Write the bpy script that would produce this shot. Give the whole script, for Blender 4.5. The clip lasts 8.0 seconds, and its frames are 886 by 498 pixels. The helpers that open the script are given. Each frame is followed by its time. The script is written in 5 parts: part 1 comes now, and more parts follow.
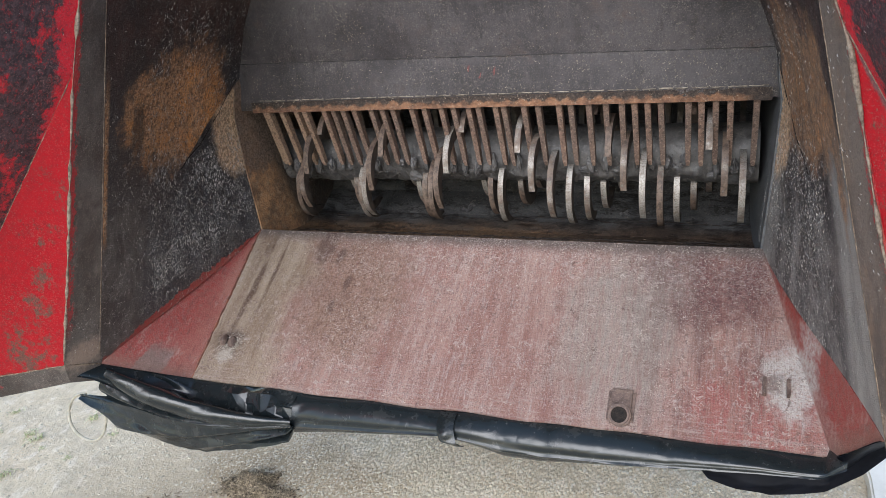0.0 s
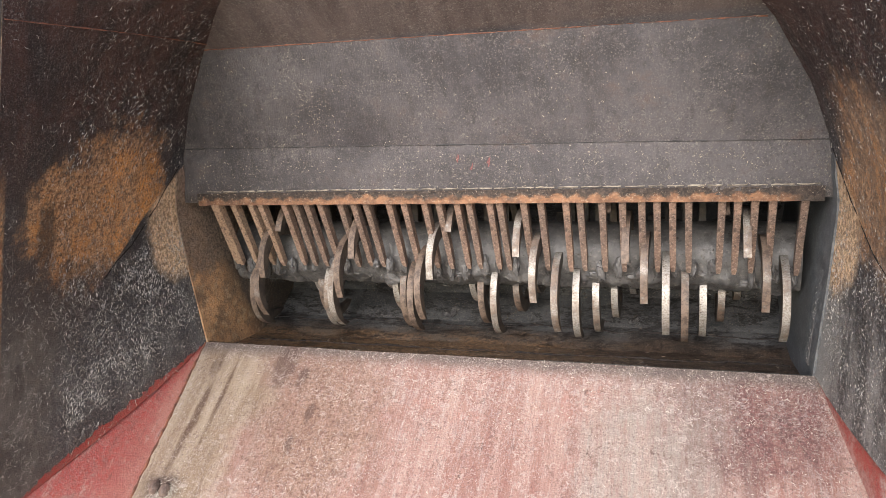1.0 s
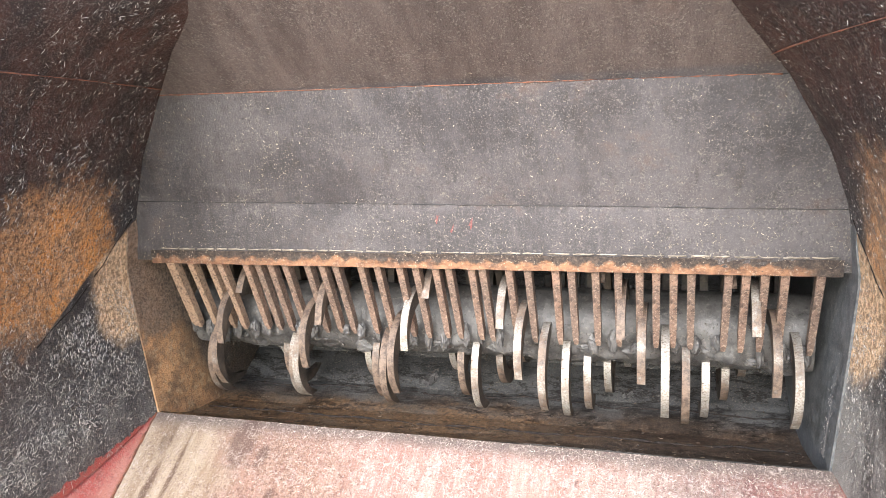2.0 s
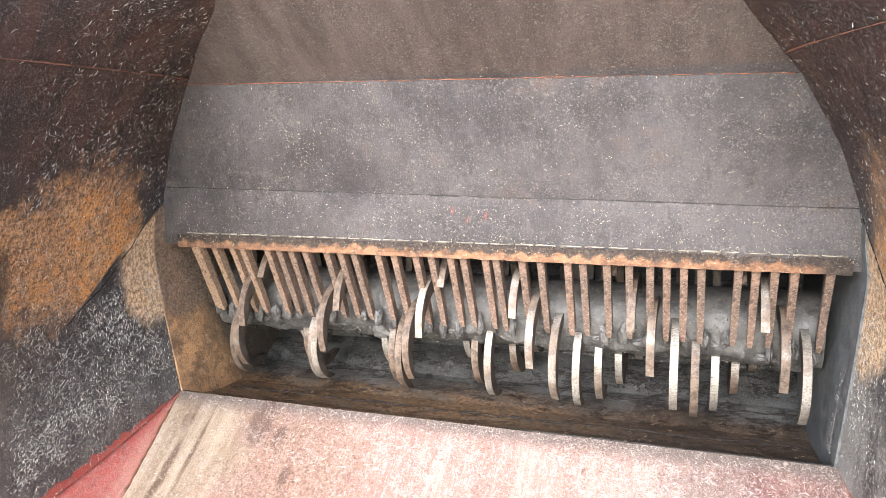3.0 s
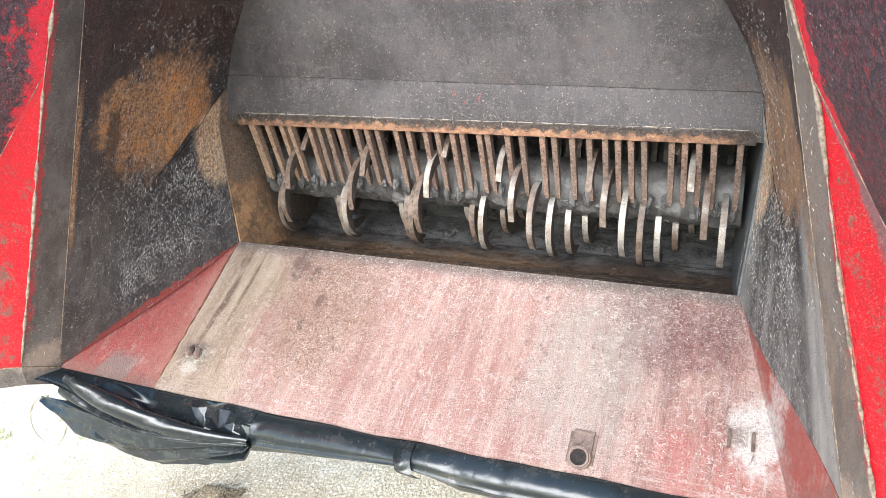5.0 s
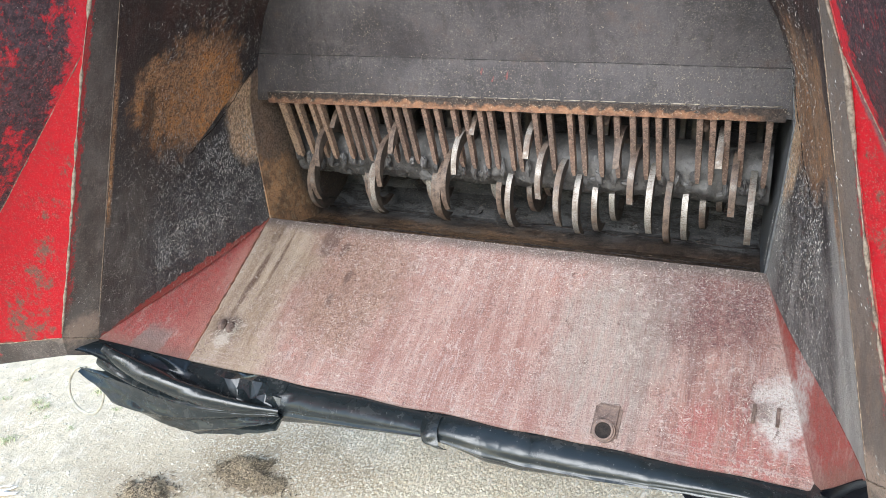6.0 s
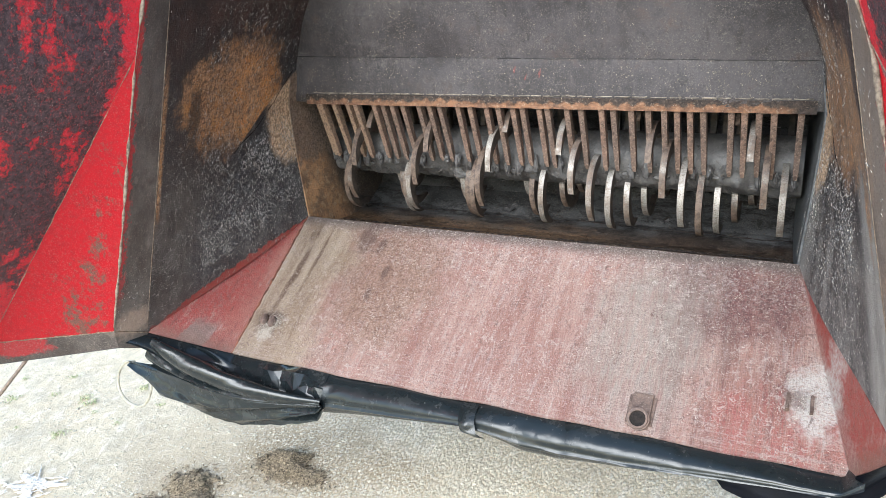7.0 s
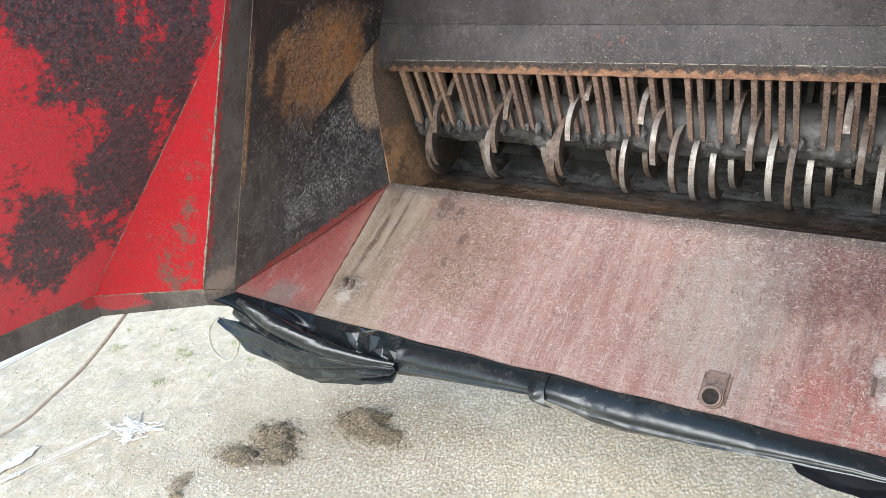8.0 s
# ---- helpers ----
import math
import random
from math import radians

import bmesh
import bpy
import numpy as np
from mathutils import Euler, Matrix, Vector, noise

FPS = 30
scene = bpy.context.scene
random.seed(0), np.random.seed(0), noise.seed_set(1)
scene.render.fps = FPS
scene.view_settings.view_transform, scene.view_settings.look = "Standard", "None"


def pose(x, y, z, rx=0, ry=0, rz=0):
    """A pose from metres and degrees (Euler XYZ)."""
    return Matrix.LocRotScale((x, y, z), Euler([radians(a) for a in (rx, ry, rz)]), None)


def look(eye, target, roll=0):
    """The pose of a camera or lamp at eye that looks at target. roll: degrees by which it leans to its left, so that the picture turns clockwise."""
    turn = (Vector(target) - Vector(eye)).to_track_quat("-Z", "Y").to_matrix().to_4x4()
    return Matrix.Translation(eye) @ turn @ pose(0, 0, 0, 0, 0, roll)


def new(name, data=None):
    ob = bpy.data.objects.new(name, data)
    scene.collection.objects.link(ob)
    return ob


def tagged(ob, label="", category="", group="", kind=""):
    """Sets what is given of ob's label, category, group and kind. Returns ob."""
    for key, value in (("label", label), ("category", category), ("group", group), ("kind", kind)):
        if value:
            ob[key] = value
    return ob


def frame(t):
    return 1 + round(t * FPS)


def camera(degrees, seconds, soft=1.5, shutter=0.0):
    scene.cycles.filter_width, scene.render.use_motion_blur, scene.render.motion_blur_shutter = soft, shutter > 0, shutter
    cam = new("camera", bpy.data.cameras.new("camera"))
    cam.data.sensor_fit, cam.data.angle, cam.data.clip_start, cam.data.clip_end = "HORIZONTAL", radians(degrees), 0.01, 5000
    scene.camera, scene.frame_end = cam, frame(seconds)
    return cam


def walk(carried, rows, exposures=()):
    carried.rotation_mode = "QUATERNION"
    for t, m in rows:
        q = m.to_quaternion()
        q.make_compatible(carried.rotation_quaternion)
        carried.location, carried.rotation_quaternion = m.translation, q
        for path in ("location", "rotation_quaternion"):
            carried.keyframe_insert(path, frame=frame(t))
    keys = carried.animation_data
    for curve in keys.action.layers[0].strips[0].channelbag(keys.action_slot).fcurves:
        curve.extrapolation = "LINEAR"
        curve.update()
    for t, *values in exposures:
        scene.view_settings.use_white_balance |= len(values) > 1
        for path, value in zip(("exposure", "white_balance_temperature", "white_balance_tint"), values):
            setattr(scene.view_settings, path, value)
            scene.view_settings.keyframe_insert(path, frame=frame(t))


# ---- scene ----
cam = camera(60.8, 8.0, 0.75)
PATH = [
    (0, (0.529, -1.54, 1.433), (-0.171, 0.182, 0.695), -6.0),
    (0.5, (0.447, -1.405, 1.41), (-0.213, 0.362, 0.745), -5.5),
    (0.7, (0.437, -1.348, 1.426), (-0.221, 0.427, 0.783), -4.8),
    (1, (0.383, -1.266, 1.431), (-0.224, 0.549, 0.848), -4.9),
    (1.5, (0.358, -1.158, 1.437), (-0.221, 0.686, 0.923), -4.0),
    (1.7, (0.356, -1.135, 1.442), (-0.216, 0.715, 0.943), -3.7),
    (2.8, (0.371, -1.11, 1.458), (-0.238, 0.724, 0.943), -2.9),
    (3, (0.385, -1.141, 1.456), (-0.256, 0.68, 0.934), -3.0),
    (3.1, (0.388, -1.17, 1.451), (-0.254, 0.652, 0.934), -2.8),
    (3.5, (0.432, -1.297, 1.446), (-0.254, 0.499, 0.892), -2.9),
    (4, (0.49, -1.404, 1.442), (-0.221, 0.366, 0.838), -2.7),
    (4.5, (0.557, -1.447, 1.435), (-0.151, 0.307, 0.786), -2.3),
    (4.7, (0.579, -1.468, 1.43), (-0.131, 0.28, 0.766), -2.3),
    (6, (0.588, -1.511, 1.429), (-0.186, 0.182, 0.697), -2.8),
    (6.5, (0.582, -1.543, 1.435), (-0.219, 0.14, 0.708), -3.4),
    (7, (0.595, -1.559, 1.426), (-0.251, 0.105, 0.708), -4.1),
    (7.5, (0.62, -1.545, 1.43), (-0.311, 0.067, 0.698), -4.9),
    (7.7, (0.612, -1.545, 1.43), (-0.352, 0.042, 0.687), -5.2),
    (8, (0.627, -1.548, 1.433), (-0.416, -0.032, 0.649), -5.5),
]
EXPOSURES = [(0.0, 1.0, 6040, 10), (0.5, 1.3, 6800, 13), (1.0, 1.82, 6650, 12), (1.5, 2.35, 6490, 10), (3.0, 2.65, 6380, 10), (3.5, 2.6, 6380, 11), (4.0, 2.45, 6680, 11), (4.5, 2.4, 6330, 8), (6.0, 1.65, 6030, 7), (6.5, 1.63, 5980, 7), (7.0, 1.63, 5980, 6), (7.5, 1.6, 5930, 6), (8.0, 1.5, 6080, 7)]
walk(cam, [(t, look(eye, target, roll)) for t, eye, target, roll in PATH], EXPOSURES)

# ---- world, sun, exposure ----
world = bpy.data.worlds.new("sky")
scene.world = world
world.use_nodes = True
wn = world.node_tree.nodes
sky = wn.new("ShaderNodeTexSky")
sky.sky_type, sky.sun_disc = "NISHITA", False
SUN_ELEV, SUN_ROT = 34.0, 178.0
sky.sun_elevation, sky.sun_rotation = radians(SUN_ELEV), radians(SUN_ROT)
sky.air_density, sky.dust_density = 1.4, 1.0
world.node_tree.links.new(sky.outputs[0], wn["Background"].inputs[0])
wn["Background"].inputs[1].default_value = 0.11

sun = new("sun", bpy.data.lights.new("sun", "SUN"))
sun.data.energy, sun.data.angle, sun.data.color = 1.5, radians(40), (1.0, 0.97, 0.95)
sdir = Vector((math.sin(radians(SUN_ROT)) * math.cos(radians(SUN_ELEV)), math.cos(radians(SUN_ROT)) * math.cos(radians(SUN_ELEV)), math.sin(radians(SUN_ELEV))))
sun.matrix_world = Matrix.Translation((0, 0, 6)) @ sdir.to_track_quat("Z", "Y").to_matrix().to_4x4()


# ---- material helpers ----
class Mat:
    """A node material; its methods return sockets."""

    def __init__(self, name, rough=0.6, metal=0.0, spec=0.5):
        self.m = bpy.data.materials.new(name)
        self.m.use_nodes = True
        self.t = self.m.node_tree
        self.b = self.t.nodes["Principled BSDF"]
        self.b.inputs["Roughness"].default_value = rough
        self.b.inputs["Metallic"].default_value = metal
        self.b.inputs["Specular IOR Level"].default_value = spec
        self.co = self.t.nodes.new("ShaderNodeTexCoord").outputs["Object"]

    def put(self, sock, v):
        if v is None:
            return
        if isinstance(v, bpy.types.NodeSocket):
            self.t.links.new(v, sock)
        elif isinstance(v, tuple) and len(v) == 3 and sock.type == "RGBA":
            sock.default_value = (*v, 1)
        else:
            sock.default_value = v

    def stretch(self, s, turn=(0, 0, 0)):
        n = self.t.nodes.new("ShaderNodeMapping")
        n.inputs["Scale"].default_value = s
        n.inputs["Rotation"].default_value = [radians(a) for a in turn]
        self.put(n.inputs["Vector"], self.co)
        return n.outputs[0]

    def noise(self, scale, detail=4, rough=0.6, vec=None, dist=0.0):
        n = self.t.nodes.new("ShaderNodeTexNoise")
        self.put(n.inputs["Vector"], vec or self.co)
        n.inputs["Scale"].default_value, n.inputs["Detail"].default_value = scale, detail
        n.inputs["Roughness"].default_value, n.inputs["Distortion"].default_value = rough, dist
        return n.outputs["Fac"]

    def cells(self, scale, vec=None, what="Distance", feature="F1"):
        n = self.t.nodes.new("ShaderNodeTexVoronoi")
        n.feature = feature
        self.put(n.inputs["Vector"], vec or self.co)
        n.inputs["Scale"].default_value = scale
        return n.outputs[what]

    def span(self, v, a, b, lo=0.0, hi=1.0):
        n = self.t.nodes.new("ShaderNodeMapRange")
        n.interpolation_type = "SMOOTHSTEP"
        for k, x in enumerate((v, a, b, lo, hi)):
            self.put(n.inputs[k], x)
        return n.outputs[0]

    def op(self, kind, a, b=0.0):
        n = self.t.nodes.new("ShaderNodeMath")
        n.operation = kind
        self.put(n.inputs[0], a), self.put(n.inputs[1], b)
        return n.outputs[0]

    def mix(self, fac, a, b):
        n = self.t.nodes.new("ShaderNodeMix")
        n.data_type = "RGBA"
        self.put(n.inputs[0], fac), self.put(n.inputs[6], a), self.put(n.inputs[7], b)
        return n.outputs[2]

    def axis(self, k):
        n = self.t.nodes.new("ShaderNodeSeparateXYZ")
        self.put(n.inputs[0], self.co)
        return n.outputs[k]

    def blob(self, c, r, rag=0.5, scale=14.0, soft=0.35):
        """1 inside a ragged ellipsoid round c."""
        a = self.t.nodes.new("ShaderNodeVectorMath")
        a.operation = "SUBTRACT"
        self.put(a.inputs[0], self.co)
        a.inputs[1].default_value = c
        d = self.t.nodes.new("ShaderNodeVectorMath")
        d.operation = "DIVIDE"
        self.put(d.inputs[0], a.outputs[0])
        d.inputs[1].default_value = r
        n = self.t.nodes.new("ShaderNodeVectorMath")
        n.operation = "LENGTH"
        self.put(n.inputs[0], d.outputs[0])
        wob = self.op("MULTIPLY", self.op("SUBTRACT", self.noise(scale, 6, 0.7), 0.5), rag * 2)
        return self.span(self.op("ADD", n.outputs["Value"], wob), 1.0 + soft / 2, 1.0 - soft / 2)

    def uv(self, k):
        n = self.t.nodes.new("ShaderNodeSeparateXYZ")
        self.put(n.inputs[0], self.t.nodes.new("ShaderNodeTexCoord").outputs["UV"])
        return n.outputs[k]

    def grit(self, c, pits=(0.03, 0.02, 0.02), specks=(0.5, 0.45, 0.4), amount=0.8, vec=None):
        """Dark pits and pale specks of a few millimetres and less, unevenly strewn."""
        where = self.span(self.noise(11, 4, 0.6), 0.32, 0.68, 0.35, 1.0)
        a, b, d = self.noise(250, 4, 0.75, vec), self.noise(340, 3, 0.7, vec), self.noise(110, 5, 0.8, vec)
        c = self.mix(self.both(where, self.span(a, 0.45, 0.40, 0, amount)), c, pits)
        c = self.mix(self.both(where, self.span(d, 0.42, 0.38, 0, amount)), c, pits)
        c = self.mix(self.both(where, self.span(b, 0.565, 0.61, 0, amount)), c, specks)
        c = self.mix(self.both(where, self.span(d, 0.60, 0.64, 0, amount)), c, specks)
        return c, self.op("ADD", self.op("ADD", a, b), d)

    def worms(self, scale, thick=0.018, much=0.52, vec=None):
        """Short curled fibres stuck on the surface."""
        r = self.op("ABSOLUTE", self.op("SUBTRACT", self.noise(scale, 1.5, 0.5, vec, 1.2), 0.5))
        return self.both(self.span(r, thick, thick * 0.4), self.span(self.noise(scale * 0.7, 3, 0.6, vec), much, much + 0.05))

    def both(self, a, b):
        return self.op("MULTIPLY", a, b)

    def done(self, colour, rough=None, bump=None, height=0.002, metal=None):
        self.put(self.b.inputs["Base Color"], colour)
        self.put(self.b.inputs["Roughness"], rough)
        self.put(self.b.inputs["Metallic"], metal)
        if bump is not None:
            n = self.t.nodes.new("ShaderNodeBump")
            n.inputs["Distance"].default_value = height
            n.inputs["Strength"].default_value = 0.8
            self.put(n.inputs["Height"], bump)
            self.put(self.b.inputs["Normal"], n.outputs[0])
        return self.m


def mat_side_wall():
    m = Mat("stained_wall_steel", 0.5, 0.0, 0.5)
    grain, big = m.noise(90, 6, 0.7), m.noise(5, 5, 0.6)
    x, y, z = m.axis(0), m.axis(1), m.axis(2)
    left, right = m.span(x, 0.1, -0.1), m.span(x, -0.1, 0.1)
    wob = m.op("MULTIPLY", m.op("SUBTRACT", big, 0.5), 0.25)
    down = m.stretch((1, 1.6, 0.5), (35, 0, 0))
    c = m.mix(m.span(big, 0.35, 0.7), (0.015, 0.0140, 0.0178), (0.040, 0.0365, 0.0415))
    c = m.mix(m.span(z, 1.16, 1.38), c, m.mix(m.span(m.noise(13, 6, 0.7, down), 0.35, 0.65), (0.014, 0.0045, 0.004), (0.056, 0.019, 0.013)))
    # grey-brown film and painted-in sheen over the lower wall, stronger on the worn wall
    low = m.span(m.op("ADD", z, wob), 1.06, 0.86)
    sheen = m.noise(16, 6, 0.7, down)
    c = m.mix(m.both(low, m.span(sheen, 0.40, 0.66, 0.12, 0.72)), c, m.mix(right, (0.120, 0.114, 0.116), (0.30, 0.285, 0.272)))
    fleck = m.span(m.noise(80, 6, 0.85, m.stretch((1, 1.5, 0.6), (35, 0, 0))), 0.56, 0.63, 0, 0.8)
    c = m.mix(m.both(m.both(m.span(m.op("ADD", z, wob), 1.10, 1.00), m.span(m.noise(7, 5, 0.65), 0.36, 0.6, 0.25, 1.0)), fleck), c, m.mix(right, (0.26, 0.25, 0.25), (0.50, 0.485, 0.47)))
    c, relief = m.grit(c, (0.007, 0.006, 0.006), (0.24, 0.205, 0.185), 0.6)
    # smooth rubbed band by the front fold
    band = m.both(m.span(m.op("ADD", y, m.op("MULTIPLY", wob, 0.5)), -0.33, -0.38), m.span(m.op("ADD", z, wob), 1.10, 0.98))
    rub = m.noise(34, 6, 0.7, m.stretch((1, 1, 0.08)))
    c = m.mix(m.both(band, 0.85), c, m.mix(m.span(rub, 0.35, 0.65), (0.050, 0.042, 0.039), (0.120, 0.105, 0.097)))
    pale = m.both(right, m.both(m.span(m.op("ADD", y, m.op("MULTIPLY", wob, 0.2)), -0.33, -0.39), m.span(z, 1.20, 1.04)))
    c = m.mix(m.both(pale, m.span(rub, 0.3, 0.6, 0.55, 0.97)), c, (0.39, 0.375, 0.355))
    c = m.mix(m.both(m.both(right, m.span(y, -0.06, 0.02)), m.span(z, 1.02, 0.86, 0, 0.8)), c, (0.25, 0.24, 0.23))
    # rust that has come through where fodder rubs, above and below the wear plate's edge
    rustc = m.mix(m.span(grain, 0.35, 0.65), (0.20, 0.085, 0.035), (0.72, 0.39, 0.19))
    rustc = m.mix(m.span(m.noise(14, 6, 0.75), 0.46, 0.62), rustc, (0.66, 0.28, 0.075))
    rustc = m.mix(m.span(m.noise(190, 4, 0.75), 0.485, 0.42, 0, 0.9), rustc, (0.080, 0.038, 0.018))
    rustc = m.mix(m.span(m.noise(38, 6, 0.75, m.stretch((1, 1.6, 0.7), (35, 0, 0))), 0.44, 0.32, 0, 0.75), rustc, (0.16, 0.070, 0.032))
    rustc = m.mix(m.span(m.noise(300, 3, 0.7), 0.57, 0.62, 0, 0.8), rustc, (0.84, 0.60, 0.38))
    above = m.span(m.op("SUBTRACT", z, m.op("ADD", 1.149, m.op("MULTIPLY", y, 0.545))), -0.003, 0.004)
    for c0, r0, rag in (((-0.60, -0.20, 1.165), (0.3, 0.165, 0.115), 0.5), ((-0.58, -0.345, 1.185), (0.3, 0.070, 0.065), 0.7), ((-0.62, -0.10, 1.115), (0.3, 0.085, 0.070), 0.5)):
        c = m.mix(m.both(m.both(m.blob(c0, r0, rag + 0.25, 34, 0.8), above), left), c, rustc)
    c = m.mix(m.both(m.blob((-0.57, -0.365, 1.160), (0.3, 0.022, 0.050), 0.9, 40, 0.8), 0.8), c, (0.030, 0.016, 0.010))
    streaky = m.noise(9, 7, 0.75, m.stretch((1, 1.8, 0.6), (12, 0, 0)), 0.3)
    for c0, r0, rag in (((0.62, -0.19, 1.175), (0.3, 0.16, 0.130), 0.6), ((0.64, -0.36, 1.19), (0.3, 0.075, 0.10), 0.9), ((0.66, -0.43, 1.10), (0.3, 0.028, 0.10), 0.9), ((0.62, -0.06, 1.12), (0.3, 0.06, 0.07), 0.7)):
        c = m.mix(m.both(m.both(m.blob(c0, r0, rag, 24, 0.6), right), m.span(streaky, 0.30, 0.60, 0.55, 0.92)), c, m.mix(m.span(streaky, 0.36, 0.66, 0.15, 0.85), m.mix(m.span(grain, 0.4, 0.6), (0.16, 0.098, 0.062), (0.36, 0.24, 0.160)), rustc))
    run = m.both(m.span(m.op("ADD", y, m.op("MULTIPLY", wob, 0.05)), -0.454, -0.464), m.both(m.span(z, 0.92, 1.0), m.span(z, 1.30, 1.18)))
    c = m.mix(m.both(m.both(run, 0.8), left), c, rustc)
    halo = m.both(m.blob((-0.60, -0.33, 1.12), (0.3, 0.13, 0.16), 0.7, 12, 0.9), 0.28)
    c = m.mix(halo, c, (0.070, 0.038, 0.022))
    tan = m.mix(m.span(m.noise(120, 5, 0.85), 0.42, 0.58), (0.27, 0.165, 0.095), (0.80, 0.57, 0.37))
    under = m.op("SUBTRACT", 1.0, above)
    for side in (-1, 1):
        c = m.mix(m.both(m.blob((side * 0.62, 0.025, 1.06), (0.3, 0.095, 0.105), 0.35, 18, 0.35), under), c, tan)
    c = m.mix(m.both(m.worms(62, 0.022, 0.50), m.span(z, 1.30, 1.05, 0.12, 0.85)), c, (0.30, 0.28, 0.265))
    fib = m.stretch((1, 2.2, 0.7), (40, 0, 0))
    c = m.mix(m.span(m.noise(120, 5, 0.8, fib, 0.8), 0.61, 0.66, 0, 0.6), c, (0.32, 0.29, 0.26))
    # red paint left along the lower edge
    hgt = m.op("ADD", m.op("SUBTRACT", z, 0.7827), m.op("MULTIPLY", y, -0.244))
    bow = m.op("MULTIPLY", m.op("MULTIPLY", y, m.op("ADD", y, 0.47)), -0.32)
    edge = m.op("SUBTRACT", m.op("ADD", hgt, m.op("MULTIPLY", m.op("SUBTRACT", m.noise(45, 6, 0.75), 0.5), 0.045)), bow)
    c = m.mix(m.both(m.span(edge, 0.004, -0.001), left), c, m.mix(m.span(grain, 0.4, 0.6), (0.30, 0.042, 0.034), (0.27, 0.075, 0.062)))
    return m.done(c, m.span(m.op("ADD", big, m.op("MULTIPLY", grain, 0.5)), 0.5, 1.0, 0.36, 0.65), m.op("ADD", relief, m.op("MULTIPLY", big, 2.0)), 0.003)


def mat_plate():
    m = Mat("scuffed_red_floor_steel", 0.6)
    grain = m.noise(160, 5, 0.75)
    along = m.stretch((1.6, 0.14, 0.14))
    streak = m.noise(16, 6, 0.7, along)
    fine = m.noise(70, 6, 0.75, m.stretch((1.6, 0.2, 0.2)))
    hair = m.noise(260, 4, 0.7, m.stretch((1.4, 0.10, 0.10)))
    c = m.mix(m.span(streak, 0.32, 0.68), (0.242, 0.117, 0.096), (0.375, 0.245, 0.206))
    c = m.mix(m.span(m.noise(9, 6, 0.75), 0.52, 0.68, 0, 0.7), c, (0.345, 0.172, 0.141))
    c = m.mix(m.span(fine, 0.5, 0.66, 0, 0.6), c, (0.39, 0.324, 0.302))
    c = m.mix(m.span(fine, 0.46, 0.34, 0, 0.6), c, (0.19, 0.090, 0.085))
    c = m.mix(m.span(hair, 0.58, 0.66, 0, 0.6), c, (0.46, 0.39, 0.36))
    x, y = m.axis(0), m.axis(1)
    wob = m.op("MULTIPLY", m.op("SUBTRACT", m.noise(7, 5, 0.65), 0.5), 0.35)
    olive = m.mix(m.span(streak, 0.3, 0.7), (0.22, 0.158, 0.102), (0.38, 0.31, 0.228))
    olive = m.mix(m.span(m.noise(30, 6, 0.75, m.stretch((1.5, 0.22, 0.22))), 0.56, 0.68, 0, 0.45), olive, (0.11, 0.075, 0.052))
    c = m.mix(m.span(m.op("ADD", x, wob), -0.36, -0.50, 0, 0.9), c, olive)
    c = m.mix(m.both(m.blob((-0.29, -0.12, 0.7), (0.13, 0.19, 0.3), 0.9, 9, 0.9), m.span(fine, 0.33, 0.55, 0.45, 0.95)), c, m.mix(m.span(grain, 0.4, 0.6), (0.15, 0.080, 0.055), (0.31, 0.20, 0.15)))
    c = m.mix(m.both(m.blob((0.48, -0.05, 0.7), (0.15, 0.09, 0.3), 1.0, 18, 0.9), m.span(streak, 0.30, 0.55, 0.4, 0.95)), c, m.mix(m.span(grain, 0.4, 0.6), (0.080, 0.030, 0.030), (0.20, 0.088, 0.082)))
    dk = m.both(m.span(m.noise(13, 6, 0.75, m.stretch((1.6, 0.20, 0.20)), 0.3), 0.50, 0.60), m.both(m.span(x, 0.30, 0.42), m.span(x, 0.66, 0.60, 0, 0.6)))
    c = m.mix(dk, c, (0.110, 0.048, 0.043))
    c = m.mix(m.both(m.blob((0.33, -0.17, 0.7), (0.13, 0.20, 0.3), 0.9, 8, 0.9), m.span(fine, 0.35, 0.6, 0.3, 0.85)), c, m.mix(grain, (0.20, 0.165, 0.14), (0.36, 0.32, 0.285)))
    reds = m.both(m.blob((0.60, -0.30, 0.6), (0.13, 0.075, 0.3), 1.0, 16, 0.7), m.span(fine, 0.42, 0.58, 0.1, 0.65))
    c = m.mix(reds, c, (0.30, 0.060, 0.052))
    c = m.mix(m.both(m.blob((0.655, -0.235, 0.62), (0.050, 0.062, 0.3), 1.0, 34, 0.7), m.span(grain, 0.30, 0.55, 0.3, 0.95)), c, (0.52, 0.49, 0.46))
    # scratched grey-white top edge
    top = m.op("MULTIPLY", m.span(m.op("ADD", y, m.op("MULTIPLY", wob, 0.3)), -0.14, -0.02), m.span(x, -0.45, 0.0))
    c = m.mix(m.both(top, m.span(m.noise(85, 6, 0.9, None, 0.6), 0.52, 0.60, 0, 0.65)), c, (0.48, 0.42, 0.40))
    # narrow darker strip along the plate's back edge
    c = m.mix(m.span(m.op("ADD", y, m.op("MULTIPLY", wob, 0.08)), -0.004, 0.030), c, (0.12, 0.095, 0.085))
    spots = m.span(m.noise(17, 7, 0.85, m.stretch((1.3, 0.6, 0.6))), 0.62, 0.67)
    c = m.mix(m.both(spots, 0.75), c, (0.075, 0.040, 0.032))
    crumbs = m.both(m.span(m.noise(120, 5, 0.8), 0.56, 0.60), m.blob((-0.30, -0.15, 0.7), (0.16, 0.18, 0.3), 0.9, 10, 0.8))
    c = m.mix(m.both(crumbs, 0.8), c, (0.095, 0.046, 0.030))
